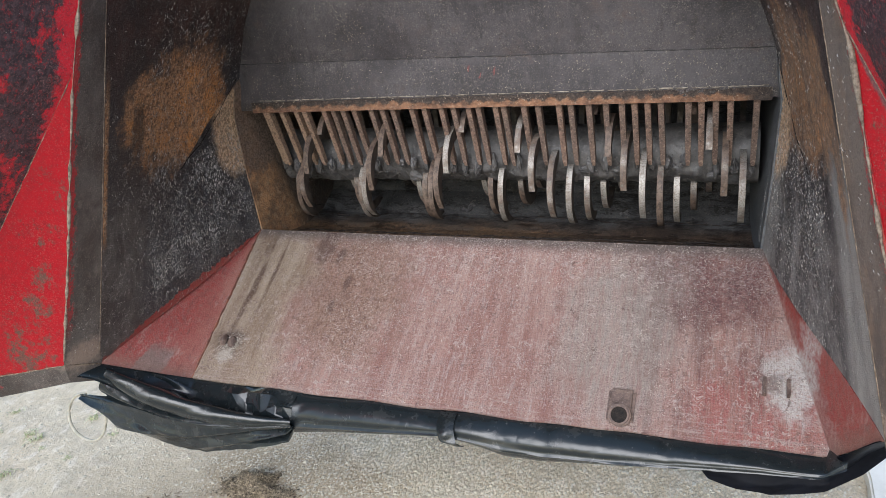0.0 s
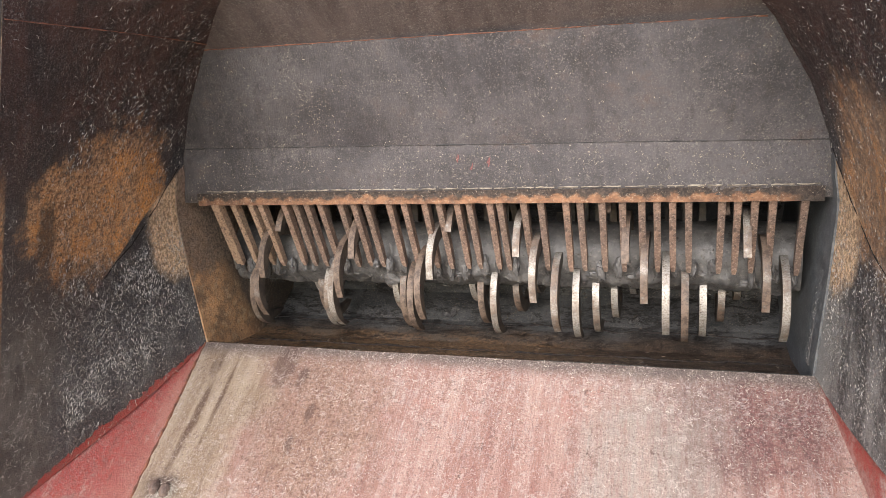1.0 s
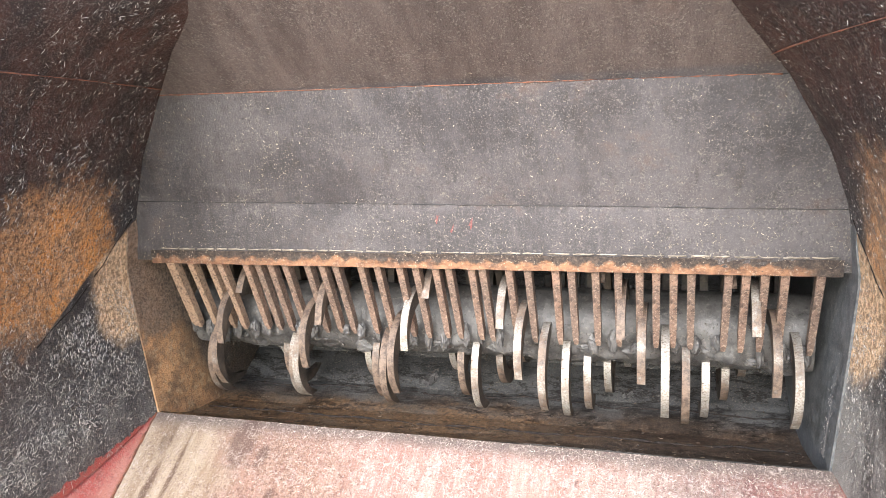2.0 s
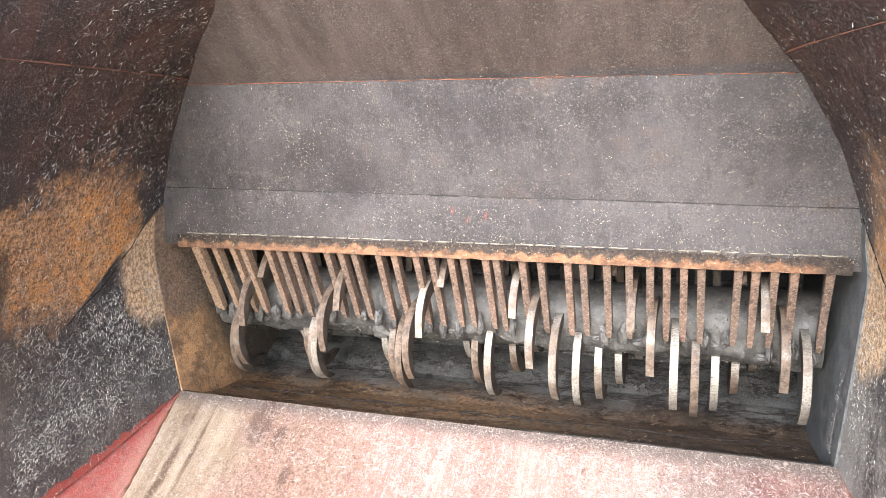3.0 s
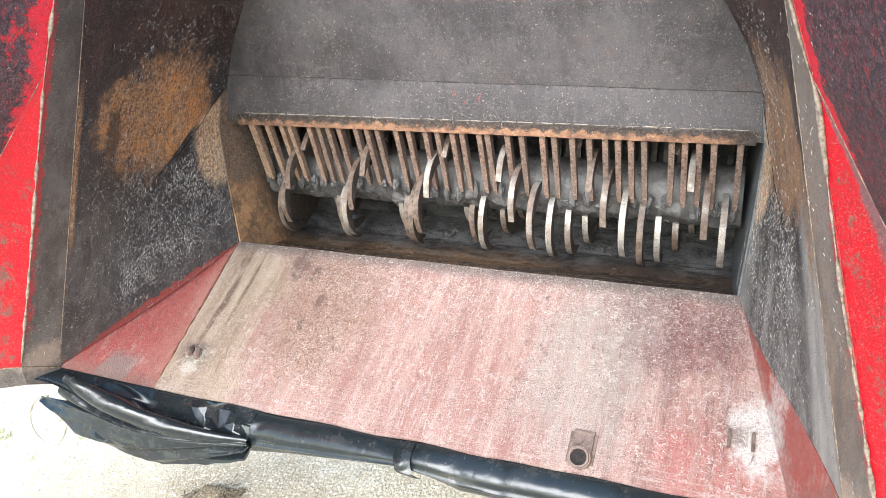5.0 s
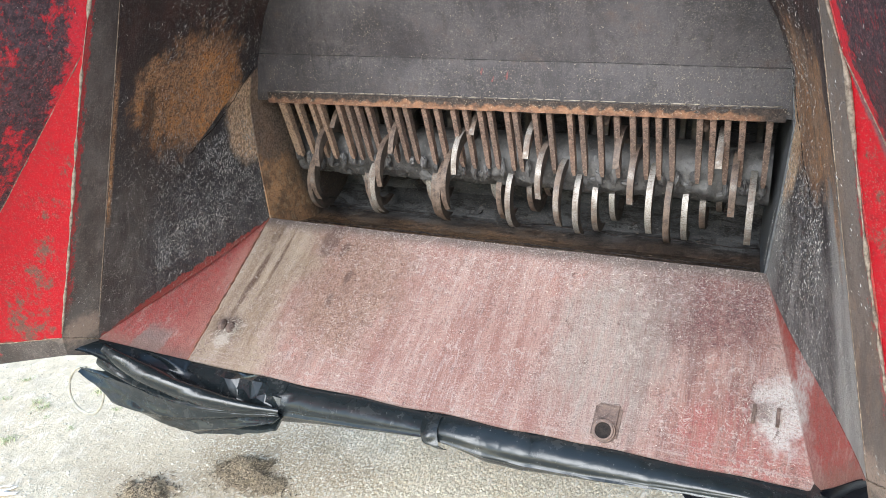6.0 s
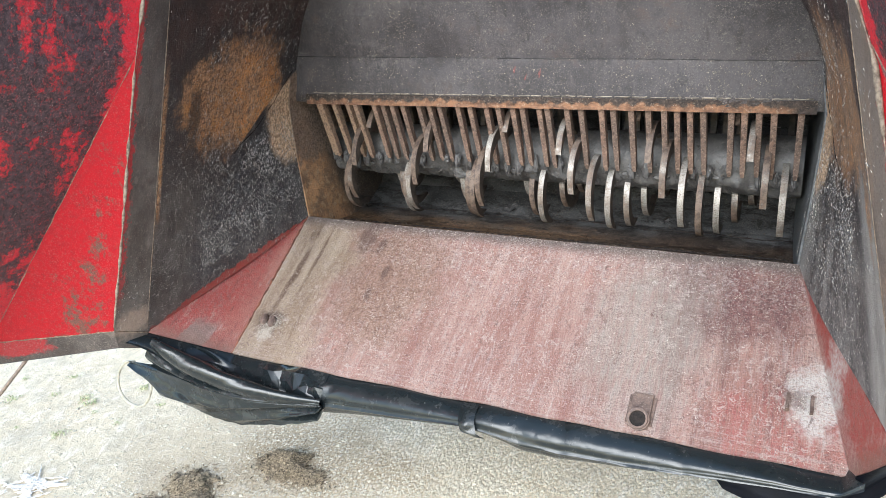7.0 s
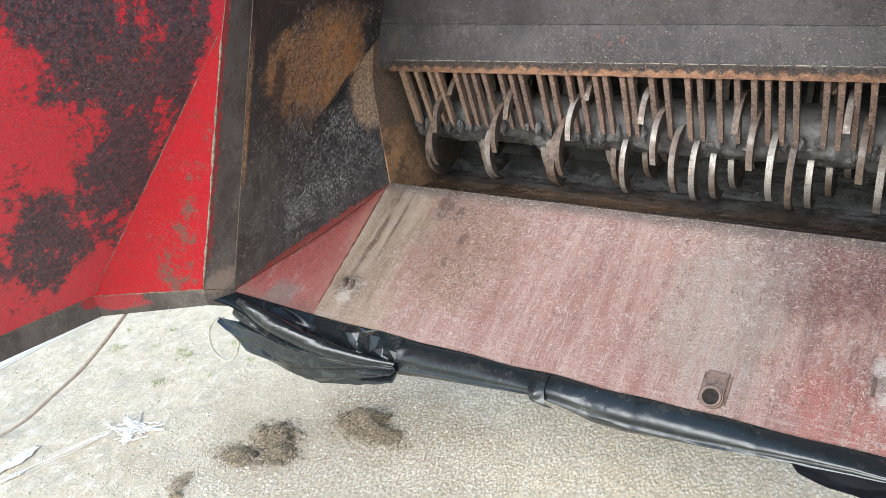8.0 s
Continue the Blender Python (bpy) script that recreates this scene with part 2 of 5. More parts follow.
    for x0, y0, w in ((-0.405, -0.008, 0.026), (-0.355, -0.028, 0.012), (-0.31, -0.10, 0.010), (-0.33, -0.16, 0.009)):
        c = m.mix(m.both(m.blob((x0, y0, 0.765), (w, w * 1.8, 0.2), 1.0, 70, 0.8), 0.7), c, (0.070, 0.038, 0.028))
    c = m.mix(m.both(m.worms(58, 0.03, 0.47), m.span(m.noise(6, 5, 0.65), 0.35, 0.6, 0.25, 0.75)), c, (0.45, 0.375, 0.335))
    c = m.mix(m.both(m.worms(46, 0.03, 0.52), m.span(m.noise(8, 5, 0.65), 0.4, 0.6, 0.1, 0.6)), c, (0.13, 0.075, 0.065))
    # dark runs down the olive side
    runs = m.noise(55, 6, 0.75, m.stretch((1.5, 0.3, 0.3)))
    for x0, y0, w, l in ((-0.557, -0.110, 0.009, 0.075), (-0.563, -0.195, 0.007, 0.060), (-0.520, -0.09, 0.005, 0.09), (-0.565, -0.02, 0.012, 0.03)):
        c = m.mix(m.both(m.blob((x0, y0, 0.74), (w, l, 0.2), 0.9, 40, 0.9), m.span(runs, 0.36, 0.55, 0.3, 0.85)), c, (0.090, 0.050, 0.030))
    c = m.mix(m.both(m.blob((-0.556, -0.262, 0.62), (0.034, 0.030, 0.2), 1.0, 60, 0.8), 0.8), c, (0.075, 0.048, 0.036))
    c = m.mix(m.both(m.blob((-0.552, -0.292, 0.61), (0.020, 0.018, 0.2), 1.0, 70, 0.8), 0.85), c, (0.50, 0.44, 0.38))
    c = m.mix(m.both(m.blob((0.622, -0.240, 0.62), (0.016, 0.018, 0.2), 1.0, 60, 0.8), 0.6), c, (0.10, 0.055, 0.045))
    lipline = m.noise(90, 5, 0.8, m.stretch((0.12, 1.6, 1.6)))
    c = m.mix(m.both(m.span(y, -0.27, -0.34), m.span(lipline, 0.50, 0.62, 0, 0.7)), c, (0.36, 0.28, 0.25))
    c, relief = m.grit(c, (0.088, 0.046, 0.042), (0.46, 0.38, 0.35), 0.62)
    return m.done(c, m.span(fine, 0.3, 0.7, 0.5, 0.8), m.op("ADD", m.op("ADD", relief, fine), hair), 0.0022)


def mat_gusset():
    m = Mat("worn_red_corner_steel", 0.5)
    big, grain, fine = m.noise(9, 6, 0.7), m.noise(120, 5, 0.7), m.noise(40, 6, 0.75)
    u, v = m.uv(0), m.uv(1)
    c = m.mix(m.span(big, 0.35, 0.65), (0.29, 0.085, 0.068), (0.36, 0.155, 0.125))
    edge = m.op("ADD", m.op("ADD", u, m.op("MULTIPLY", m.op("SUBTRACT", fine, 0.5), 0.7)), m.span(m.axis(0), -0.1, 0.1, 0, 0.30))
    c = m.mix(m.span(edge, 0.08, 0.62, 0, 0.92), c, m.mix(m.span(grain, 0.4, 0.6), (0.30, 0.040, 0.034), (0.28, 0.080, 0.064)))
    patch = m.op("ADD", m.both(m.span(u, 0.25, 0.42), m.span(u, 0.80, 0.60)), m.op("MULTIPLY", m.op("SUBTRACT", fine, 0.5), 1.4))
    c = m.mix(m.both(m.span(patch, 0.45, 0.8), m.both(m.span(m.op("ADD", v, m.op("MULTIPLY", big, 0.2)), 0.90, 1.0, 0, 0.8), m.span(m.axis(0), 0.1, -0.1))), c, (0.20, 0.165, 0.145))
    scr = m.noise(60, 6, 0.75, m.stretch((1.6, 0.25, 0.25), (0, 0, 25)))
    c = m.mix(m.span(scr, 0.55, 0.66, 0, 0.6), c, (0.40, 0.27, 0.235))
    c = m.mix(m.span(scr, 0.45, 0.34, 0, 0.6), c, (0.15, 0.052, 0.044))
    c = m.mix(m.both(m.span(m.axis(0), -0.1, 0.1), m.span(m.op("ADD", u, m.op("MULTIPLY", m.op("SUBTRACT", big, 0.5), 1.6)), 0.42, 0.15, 0, 0.4)), c, m.mix(m.span(grain, 0.4, 0.6), (0.20, 0.115, 0.10), (0.40, 0.31, 0.285)))
    c = m.mix(m.span(m.noise(20, 7, 0.8), 0.55, 0.68, 0, 0.6), c, (0.16, 0.115, 0.10))
    c = m.mix(m.both(m.span(v, 0.9, 0.99), 0.6), c, (0.20, 0.12, 0.09))
    c = m.mix(m.both(m.blob((0.652, -0.235, 0.62), (0.040, 0.055, 0.3), 1.0, 34, 0.7), m.span(grain, 0.30, 0.55, 0.2, 0.85)), c, (0.52, 0.49, 0.46))
    c = m.mix(m.both(m.span(m.noise(26, 7, 0.85), 0.56, 0.63, 0, 0.45), m.span(m.axis(0), -0.1, 0.1)), c, (0.20, 0.12, 0.105))
    c, relief = m.grit(c, (0.10, 0.035, 0.030), (0.40, 0.25, 0.22), 0.45)
    return m.done(c, m.span(big, 0.3, 0.7, 0.35, 0.65), relief, 0.0012)


def mat_hood():
    m = Mat("dull_grey_hood_steel", 0.5, 0.0)
    big, grain = m.noise(4.5, 6, 0.68), m.noise(130, 6, 0.78)
    streak = m.noise(22, 6, 0.7, m.stretch((1.3, 0.25, 0.25)))
    mott = m.noise(34, 6, 0.8, m.stretch((1.2, 0.5, 0.5)))
    cloud = m.noise(7, 6, 0.7, None, 0.4)
    c = m.mix(m.span(big, 0.36, 0.66), (0.038, 0.034, 0.038), (0.093, 0.085, 0.090))
    c = m.mix(m.span(streak, 0.45, 0.72, 0, 0.4), c, (0.102, 0.093, 0.097))
    c = m.mix(m.span(cloud, 0.50, 0.68, 0, 0.5), c, (0.110, 0.100, 0.105))
    c = m.mix(m.span(cloud, 0.46, 0.32, 0, 0.5), c, (0.042, 0.035, 0.036))
    c = m.mix(m.span(mott, 0.54, 0.68, 0, 0.45), c, (0.122, 0.108, 0.107))
    c = m.mix(m.span(mott, 0.46, 0.34, 0, 0.45), c, (0.038, 0.030, 0.027))
    c = m.mix(m.span(m.noise(9, 6, 0.75), 0.55, 0.7, 0, 0.6), c, (0.100, 0.064, 0.050))
    c = m.mix(m.span(m.axis(2), 1.405, 1.415, 0, 0.7), c, m.mix(m.span(streak, 0.3, 0.7), (0.058, 0.038, 0.032), (0.135, 0.098, 0.086)))
    c = m.mix(m.span(m.op("ADD", m.axis(2), m.op("MULTIPLY", mott, 0.02)), 1.135, 1.120, 0, 0.7), c, (0.040, 0.032, 0.029))
    c = m.mix(m.both(m.worms(80, 0.02, 0.55), m.span(cloud, 0.45, 0.6, 0.1, 0.55)), c, (0.21, 0.185, 0.165))
    c, relief = m.grit(c, (0.018, 0.015, 0.014), (0.25, 0.225, 0.205), 0.55)
    return m.done(c, m.span(m.op("ADD", big, m.op("MULTIPLY", grain, 0.4)), 0.45, 0.95, 0.36, 0.60), m.op("ADD", m.op("ADD", grain, relief), big), 0.0014)


def mat_rust(name, dark=(0.07, 0.035, 0.02), light=(0.27, 0.13, 0.065), scale=40, edge=(0.30, 0.26, 0.22)):
    m = Mat(name, 0.7)
    a, b = m.noise(scale, 6, 0.7), m.noise(scale * 5, 4, 0.7)
    c = m.mix(m.span(a, 0.3, 0.7), dark, light)
    c = m.mix(m.span(b, 0.55, 0.7, 0, 0.6), c, edge)
    return m.done(c, m.span(a, 0.3, 0.7, 0.5, 0.85), b, 0.001)


def mat_rail():
    """Dark steel with orange rust that fans up from each welded bar."""
    m = Mat("rusty_comb_rail", 0.65)
    a, b, d = m.noise(60, 6, 0.75, m.stretch((0.7, 1, 1))), m.noise(230, 5, 0.75), m.noise(9, 5, 0.7)
    x, z = m.axis(0), m.axis(2)
    k = m.op("FRACT", m.op("ADD", m.op("MULTIPLY", m.op("ADD", x, 0.582), 1 / 0.03394), 0.5))
    off = m.op("ABSOLUTE", m.op("SUBTRACT", k, 0.5))
    rise = m.op("ADD", m.op("MULTIPLY", off, -0.016), m.op("ADD", m.op("MULTIPLY", m.op("SUBTRACT", a, 0.5), 0.026), m.op("MULTIPLY", m.op("SUBTRACT", d, 0.5), 0.016)))
    c = m.mix(m.span(b, 0.38, 0.62), (0.020, 0.015, 0.013), (0.068, 0.048, 0.038))
    rust = m.mix(m.span(a, 0.36, 0.64), (0.120, 0.058, 0.033), (0.29, 0.150, 0.082))
    rust = m.mix(m.span(b, 0.54, 0.66, 0, 0.8), rust, (0.40, 0.28, 0.19))
    rust = m.mix(m.span(m.noise(24, 6, 0.75), 0.52, 0.64, 0, 0.7), rust, (0.085, 0.050, 0.036))
    c = m.mix(m.both(m.span(m.op("SUBTRACT", z, rise), 1.1155, 1.1075), m.span(x, 0.575, 0.535)), c, rust)
    c = m.mix(m.span(b, 0.60, 0.68, 0, 0.5), c, (0.24, 0.19, 0.15))
    return m.done(c, m.span(a, 0.3, 0.7, 0.5, 0.8), m.op("ADD", a, b), 0.003)


def mat_cheek():
    m = Mat("rusty_cheek", 0.6)
    a, b, d = m.noise(16, 6, 0.75), m.noise(150, 5, 0.75), m.noise(60, 5, 0.7)
    c = m.mix(m.span(a, 0.36, 0.64), (0.15, 0.087, 0.052), (0.52, 0.285, 0.138))
    c = m.mix(m.span(d, 0.52, 0.64, 0, 0.7), c, (0.46, 0.32, 0.19))
    # shade of the trough's recess put into the colour, behind the rusty front
    depth_shade = m.op("ADD", m.op("ADD", m.axis(1), m.op("MULTIPLY", a, 0.12)), m.op("MULTIPLY", m.op("SUBTRACT", m.axis(2), 0.78), 0.35))
    c = m.mix(m.span(depth_shade, 0.245, 0.300, 0, 0.90), c, m.mix(d, (0.014, 0.014, 0.015), (0.070, 0.068, 0.066)))
    cake = m.op("ADD", m.axis(2), m.op("MULTIPLY", m.op("SUBTRACT", d, 0.5), 0.22))
    c = m.mix(m.span(cake, 0.905, 0.975, 0, 0.85), c, m.mix(m.span(b, 0.4, 0.6), (0.070, 0.050, 0.040), (0.24, 0.175, 0.135)))
    c, relief = m.grit(c, (0.016, 0.010, 0.007), (0.34, 0.26, 0.18), 0.6)
    return m.done(c, m.span(a, 0.3, 0.7, 0.45, 0.75), relief, 0.002)


def mat_bar():
    m = Mat("rusty_bar_steel", 0.65)
    a, b = m.noise(45, 6, 0.75), m.noise(230, 5, 0.75)
    r = m.t.nodes.new("ShaderNodeObjectInfo").outputs["Random"]
    c = m.mix(m.span(a, 0.3, 0.7), (0.072, 0.045, 0.035), (0.30, 0.190, 0.140))
    c = m.mix(m.op("MULTIPLY", r, 0.55), c, (0.105, 0.082, 0.070))
    c = m.mix(m.span(m.noise(12, 5, 0.7), 0.52, 0.66, 0, 0.7), c, (0.072, 0.062, 0.056))
    place = m.t.nodes.new("ShaderNodeSeparateXYZ")
    m.put(place.inputs[0], m.t.nodes.new("ShaderNodeNewGeometry").outputs["Position"])
    c = m.mix(m.both(m.span(m.op("ADD", place.outputs[0], m.op("MULTIPLY", a, 0.25)), -0.22, -0.40), m.span(b, 0.40, 0.56, 0.2, 0.6)), c, (0.50, 0.335, 0.21))
    c = m.mix(m.span(b, 0.53, 0.60, 0, 0.8), c, (0.34, 0.255, 0.20))
    c = m.mix(m.span(m.noise(160, 6, 0.8), 0.47, 0.40, 0, 0.85), c, (0.042, 0.027, 0.021))
    return m.done(c, m.span(a, 0.3, 0.7, 0.45, 0.8), m.op("ADD", a, b), 0.002)


def mat_claw_edge():
    m = Mat("bright_worn_claw_steel", 0.45, 0.6)
    a, b, d = m.noise(18, 6, 0.7), m.noise(330, 5, 0.75), m.noise(95, 6, 0.8)
    r = m.t.nodes.new("ShaderNodeObjectInfo").outputs["Random"]
    bright = m.mix(m.span(b, 0.40, 0.66), (0.46, 0.435, 0.40), (0.22, 0.185, 0.155))
    dull = m.mix(m.span(d, 0.38, 0.62), (0.060, 0.042, 0.034), (0.20, 0.145, 0.11))
    wear = m.span(m.op("ADD", m.op("ADD", a, m.op("MULTIPLY", m.op("SUBTRACT", d, 0.5), 0.45)), m.op("MULTIPLY", r, 0.50)), 0.52, 0.80)
    c = m.mix(wear, bright, dull)
    c = m.mix(m.span(d, 0.60, 0.66, 0, 0.75), c, (0.055, 0.040, 0.033))
    return m.done(c, m.span(d, 0.3, 0.7, 0.36, 0.65), m.op("ADD", b, d), 0.0012, m.op("SUBTRACT", 0.6, m.op("MULTIPLY", wear, 0.5)))


def mat_claw_face():
    m = Mat("dark_claw_side_steel", 0.6)
    a, b = m.noise(30, 6, 0.7), m.noise(140, 4, 0.7)
    c = m.mix(m.span(a, 0.3, 0.7), (0.030, 0.025, 0.022), (0.10, 0.078, 0.062))
    return m.done(m.mix(m.span(b, 0.58, 0.7, 0, 0.6), c, (0.20, 0.165, 0.14)), 0.55, b, 0.0015)


def mat_tube():
    m = Mat("caked_tube_steel", 0.6)
    a, b = m.noise(28, 7, 0.75), m.noise(120, 5, 0.7)
    c = m.mix(m.span(a, 0.35, 0.65), (0.048, 0.046, 0.046), (0.118, 0.113, 0.111))
    c = m.mix(m.span(b, 0.55, 0.68, 0, 0.6), c, (0.20, 0.182, 0.165))
    c = m.mix(m.span(m.noise(50, 6, 0.8), 0.56, 0.66, 0, 0.8), c, (0.016, 0.013, 0.011))
    return m.done(c, m.span(a, 0.3, 0.7, 0.32, 0.6), m.op("ADD", a, b), 0.0014)


def mat_trough():
    m = Mat("trough_steel", 0.55)
    a, b = m.noise(14, 6, 0.7, m.stretch((0.5, 1, 1))), m.noise(110, 5, 0.7)
    c = m.mix(m.span(a, 0.35, 0.65), (0.030, 0.031, 0.033), (0.086, 0.087, 0.088))
    brown = m.mix(m.span(b, 0.36, 0.65), (0.040, 0.023, 0.013), (0.185, 0.108, 0.055))
    brown = m.mix(m.span(m.noise(20, 6, 0.7, m.stretch((0.4, 1, 1))), 0.5, 0.66, 0, 0.7), brown, (0.100, 0.080, 0.062))
    brown = m.mix(m.span(m.op("ADD", m.axis(0), m.op("MULTIPLY", a, 0.3)), 0.05, 0.50, 0, 0.7), brown, (0.034, 0.026, 0.023))
    c = m.mix(m.span(m.op("ADD", m.axis(1), m.op("MULTIPLY", a, 0.12)), 0.36, 0.27), c, brown)
    c = m.mix(m.both(m.span(m.axis(1), 0.080, 0.060, 0, 0.8), m.span(m.op("ADD", m.axis(0), m.op("MULTIPLY", a, 0.5)), 0.1, 0.5)), c, m.mix(b, (0.05, 0.05, 0.05), (0.16, 0.155, 0.15)))
    c, relief = m.grit(c, (0.010, 0.008, 0.007), (0.22, 0.19, 0.16), 0.6)
    crust = m.op("ABSOLUTE", m.op("SUBTRACT", m.noise(8, 7, 0.75, m.stretch((0.35, 1, 1))), 0.5))
    c = m.mix(m.span(crust, 0.020, 0.004, 0, 0.9), c, (0.010, 0.007, 0.006))
    c = m.mix(m.span(m.noise(34, 5, 0.7), 0.60, 0.66, 0, 0.8), c, (0.012, 0.009, 0.008))
    return m.done(c, m.span(a, 0.3, 0.7, 0.3, 0.65), b, 0.002)


def mat_wing():
    m = Mat("red_paint_with_black_staining", 0.4, 0.0, 0.42)
    big = m.noise(5, 7, 0.75, m.stretch((1, 1, 0.6)))
    run = m.noise(38, 7, 0.8, m.stretch((1, 1, 0.35)))
    fine = m.noise(90, 5, 0.75)
    red = m.mix(m.span(fine, 0.4, 0.7), (0.66, 0.015, 0.037), (0.51, 0.024, 0.040))
    dark = m.mix(m.span(fine, 0.35, 0.7), (0.023, 0.016, 0.023), (0.096, 0.064, 0.077))
    y, z = m.axis(1), m.axis(2)
    f = m.op("ADD", m.op("ADD", m.op("MULTIPLY", m.op("SUBTRACT", big, 0.5), 1.7), 0.475), m.op("ADD", m.op("MULTIPLY", m.op("SUBTRACT", run, 0.5), 0.42), m.op("MULTIPLY", m.op("SUBTRACT", fine, 0.5), 0.24)))
    f = m.op("ADD", f, m.span(z, 0.72, 1.00, -0.10, 0.03))
    f = m.op("SUBTRACT", m.op("ADD", f, 0.055), m.span(y, -0.78, -1.00, 0, 0.30))
    f = m.op("ADD", f, m.both(m.span(m.axis(0), -0.1, 0.1), m.span(y, -0.86, -0.74, 0, 0.28)))
    stain = m.mix(m.span(f, 0.44, 0.54), (0.20, 0.014, 0.020), dark)
    c = m.mix(m.span(f, 0.41, 0.53), red, stain)
    c = m.mix(m.both(m.span(m.noise(120, 6, 0.8, m.stretch((1, 1, 0.6))), 0.54, 0.60), m.span(f, 0.36, 0.48, 0, 0.75)), c, (0.30, 0.030, 0.040))
    c = m.mix(m.both(m.span(m.axis(2), 0.92, 0.76), m.span(y, -0.86, -1.0, 0, 0.7)), c, m.mix(fine, (0.10, 0.065, 0.055), (0.24, 0.16, 0.14)))
    rag = m.op("ADD", y, m.op("MULTIPLY", m.op("SUBTRACT", m.noise(26, 6, 0.75), 0.5), 0.10))
    c = m.mix(m.span(rag, -0.580, -0.568), c, red)
    c, relief = m.grit(c, (0.012, 0.008, 0.010), (0.36, 0.20, 0.20), 0.55)
    return m.done(c, m.span(f, 0.40, 0.6, 0.34, 0.55), relief, 0.0008)


def mat_bright_red():
    m = Mat("bright_red_paint_chipped", 0.35, 0.0, 0.3)
    fine, chip = m.noise(80, 5, 0.7), m.noise(24, 8, 0.85, m.stretch((1, 1, 0.7)))
    red = m.mix(m.span(fine, 0.4, 0.7), (0.42, 0.003, 0.012), (0.34, 0.008, 0.016))
    inner = m.op("SUBTRACT", m.both(m.both(m.span(m.uv(0), 0.06, 0.20), m.span(m.uv(0), 0.62, 0.30)), m.span(m.uv(1), 0.75, 0.25, 0.0, 0.115)), 0.02)
    c = m.mix(m.span(m.op("ADD", m.op("ADD", chip, inner), m.op("MULTIPLY", fine, 0.2)), 0.64, 0.75, 0, 0.85), red, (0.098, 0.080, 0.060))
    # dark staining on the right, its colour lifted to carry the sky's sheen
    stain_sheen = m.op("ADD", m.uv(0), m.op("MULTIPLY", m.op("SUBTRACT", m.noise(18, 7, 0.8, m.stretch((1, 1, 0.35))), 0.5), 0.7))
    c = m.mix(m.both(m.span(stain_sheen, 0.62, 0.80), m.span(m.axis(0), -0.1, 0.1, 0, 0.85)), c, m.mix(fine, (0.055, 0.040, 0.045), (0.15, 0.115, 0.12)))
    c = m.mix(m.both(m.span(m.noise(170, 5, 0.8), 0.57, 0.63), m.span(m.noise(10, 5, 0.7), 0.42, 0.6, 0.05, 0.75)), c, (0.16, 0.070, 0.055))
    c, relief = m.grit(c, (0.08, 0.012, 0.014), (0.42, 0.14, 0.12), 0.35)
    return m.done(c, m.span(chip, 0.4, 0.7, 0.3, 0.55), relief, 0.0006)


def mat_strip():
    m = Mat("grey_brown_fold_steel", 0.5)
    a = m.noise(16, 6, 0.7, m.stretch((1, 1, 0.3)))
    c = m.mix(m.span(a, 0.35, 0.65), (0.052, 0.041, 0.037), (0.128, 0.108, 0.098))
    c = m.mix(m.span(m.noise(8, 6, 0.75), 0.56, 0.7, 0, 0.6), c, (0.050, 0.034, 0.028))
    c = m.mix(m.both(m.span(m.axis(0), -0.1, 0.1), m.span(m.noise(9, 5, 0.7, m.stretch((1, 1, 0.25))), 0.36, 0.58, 0.2, 0.85)), c, (0.225, 0.183, 0.155))
    rag = m.op("ADD", m.axis(1), m.op("MULTIPLY", m.op("SUBTRACT", m.noise(60, 7, 0.85, m.stretch((1, 1, 0.45))), 0.5), 0.085))
    c = m.mix(m.both(m.span(rag, -0.536, -0.541, 0, 0.9), m.span(m.axis(2), 0.74, 0.86)), c, (0.48, 0.022, 0.030))
    rightish = m.span(m.axis(0), -0.1, 0.1)
    c = m.mix(m.both(rightish, m.span(m.noise(14, 6, 0.75, m.stretch((1, 1, 0.18))), 0.50, 0.64, 0, 0.45)), c, (0.28, 0.180, 0.115))
    c = m.mix(m.span(m.noise(50, 6, 0.8, m.stretch((1, 1, 0.35))), 0.56, 0.66, 0, 0.5), c, (0.21, 0.175, 0.155))
    for side in (-1, 1):
        c = m.mix(m.both(m.blob((side * 0.745, -0.50, 0.715), (0.05, 0.05, 0.035), 1.0, 50, 0.8), 0.8), c, (0.33, 0.24, 0.19))
    for side in (-1, 1):
        c = m.mix(m.blob((side * 0.955, -0.645, 0.690), (0.085, 0.06, 0.035), 0.8, 34, 0.3), c, (0.36, 0.016, 0.024))
    c, relief = m.grit(c, (0.030, 0.022, 0.019), (0.34, 0.29, 0.26), 0.5)
    return m.done(c, m.span(a, 0.3, 0.7, 0.4, 0.62), relief, 0.001)


def mat_weld():
    m = Mat("weld_bead", 0.45, 0.3)
    b = m.noise(120, 4, 0.7)
    return m.done(m.mix(m.span(b, 0.4, 0.65), (0.15, 0.105, 0.075), (0.36, 0.29, 0.22)), 0.5, b, 0.001)


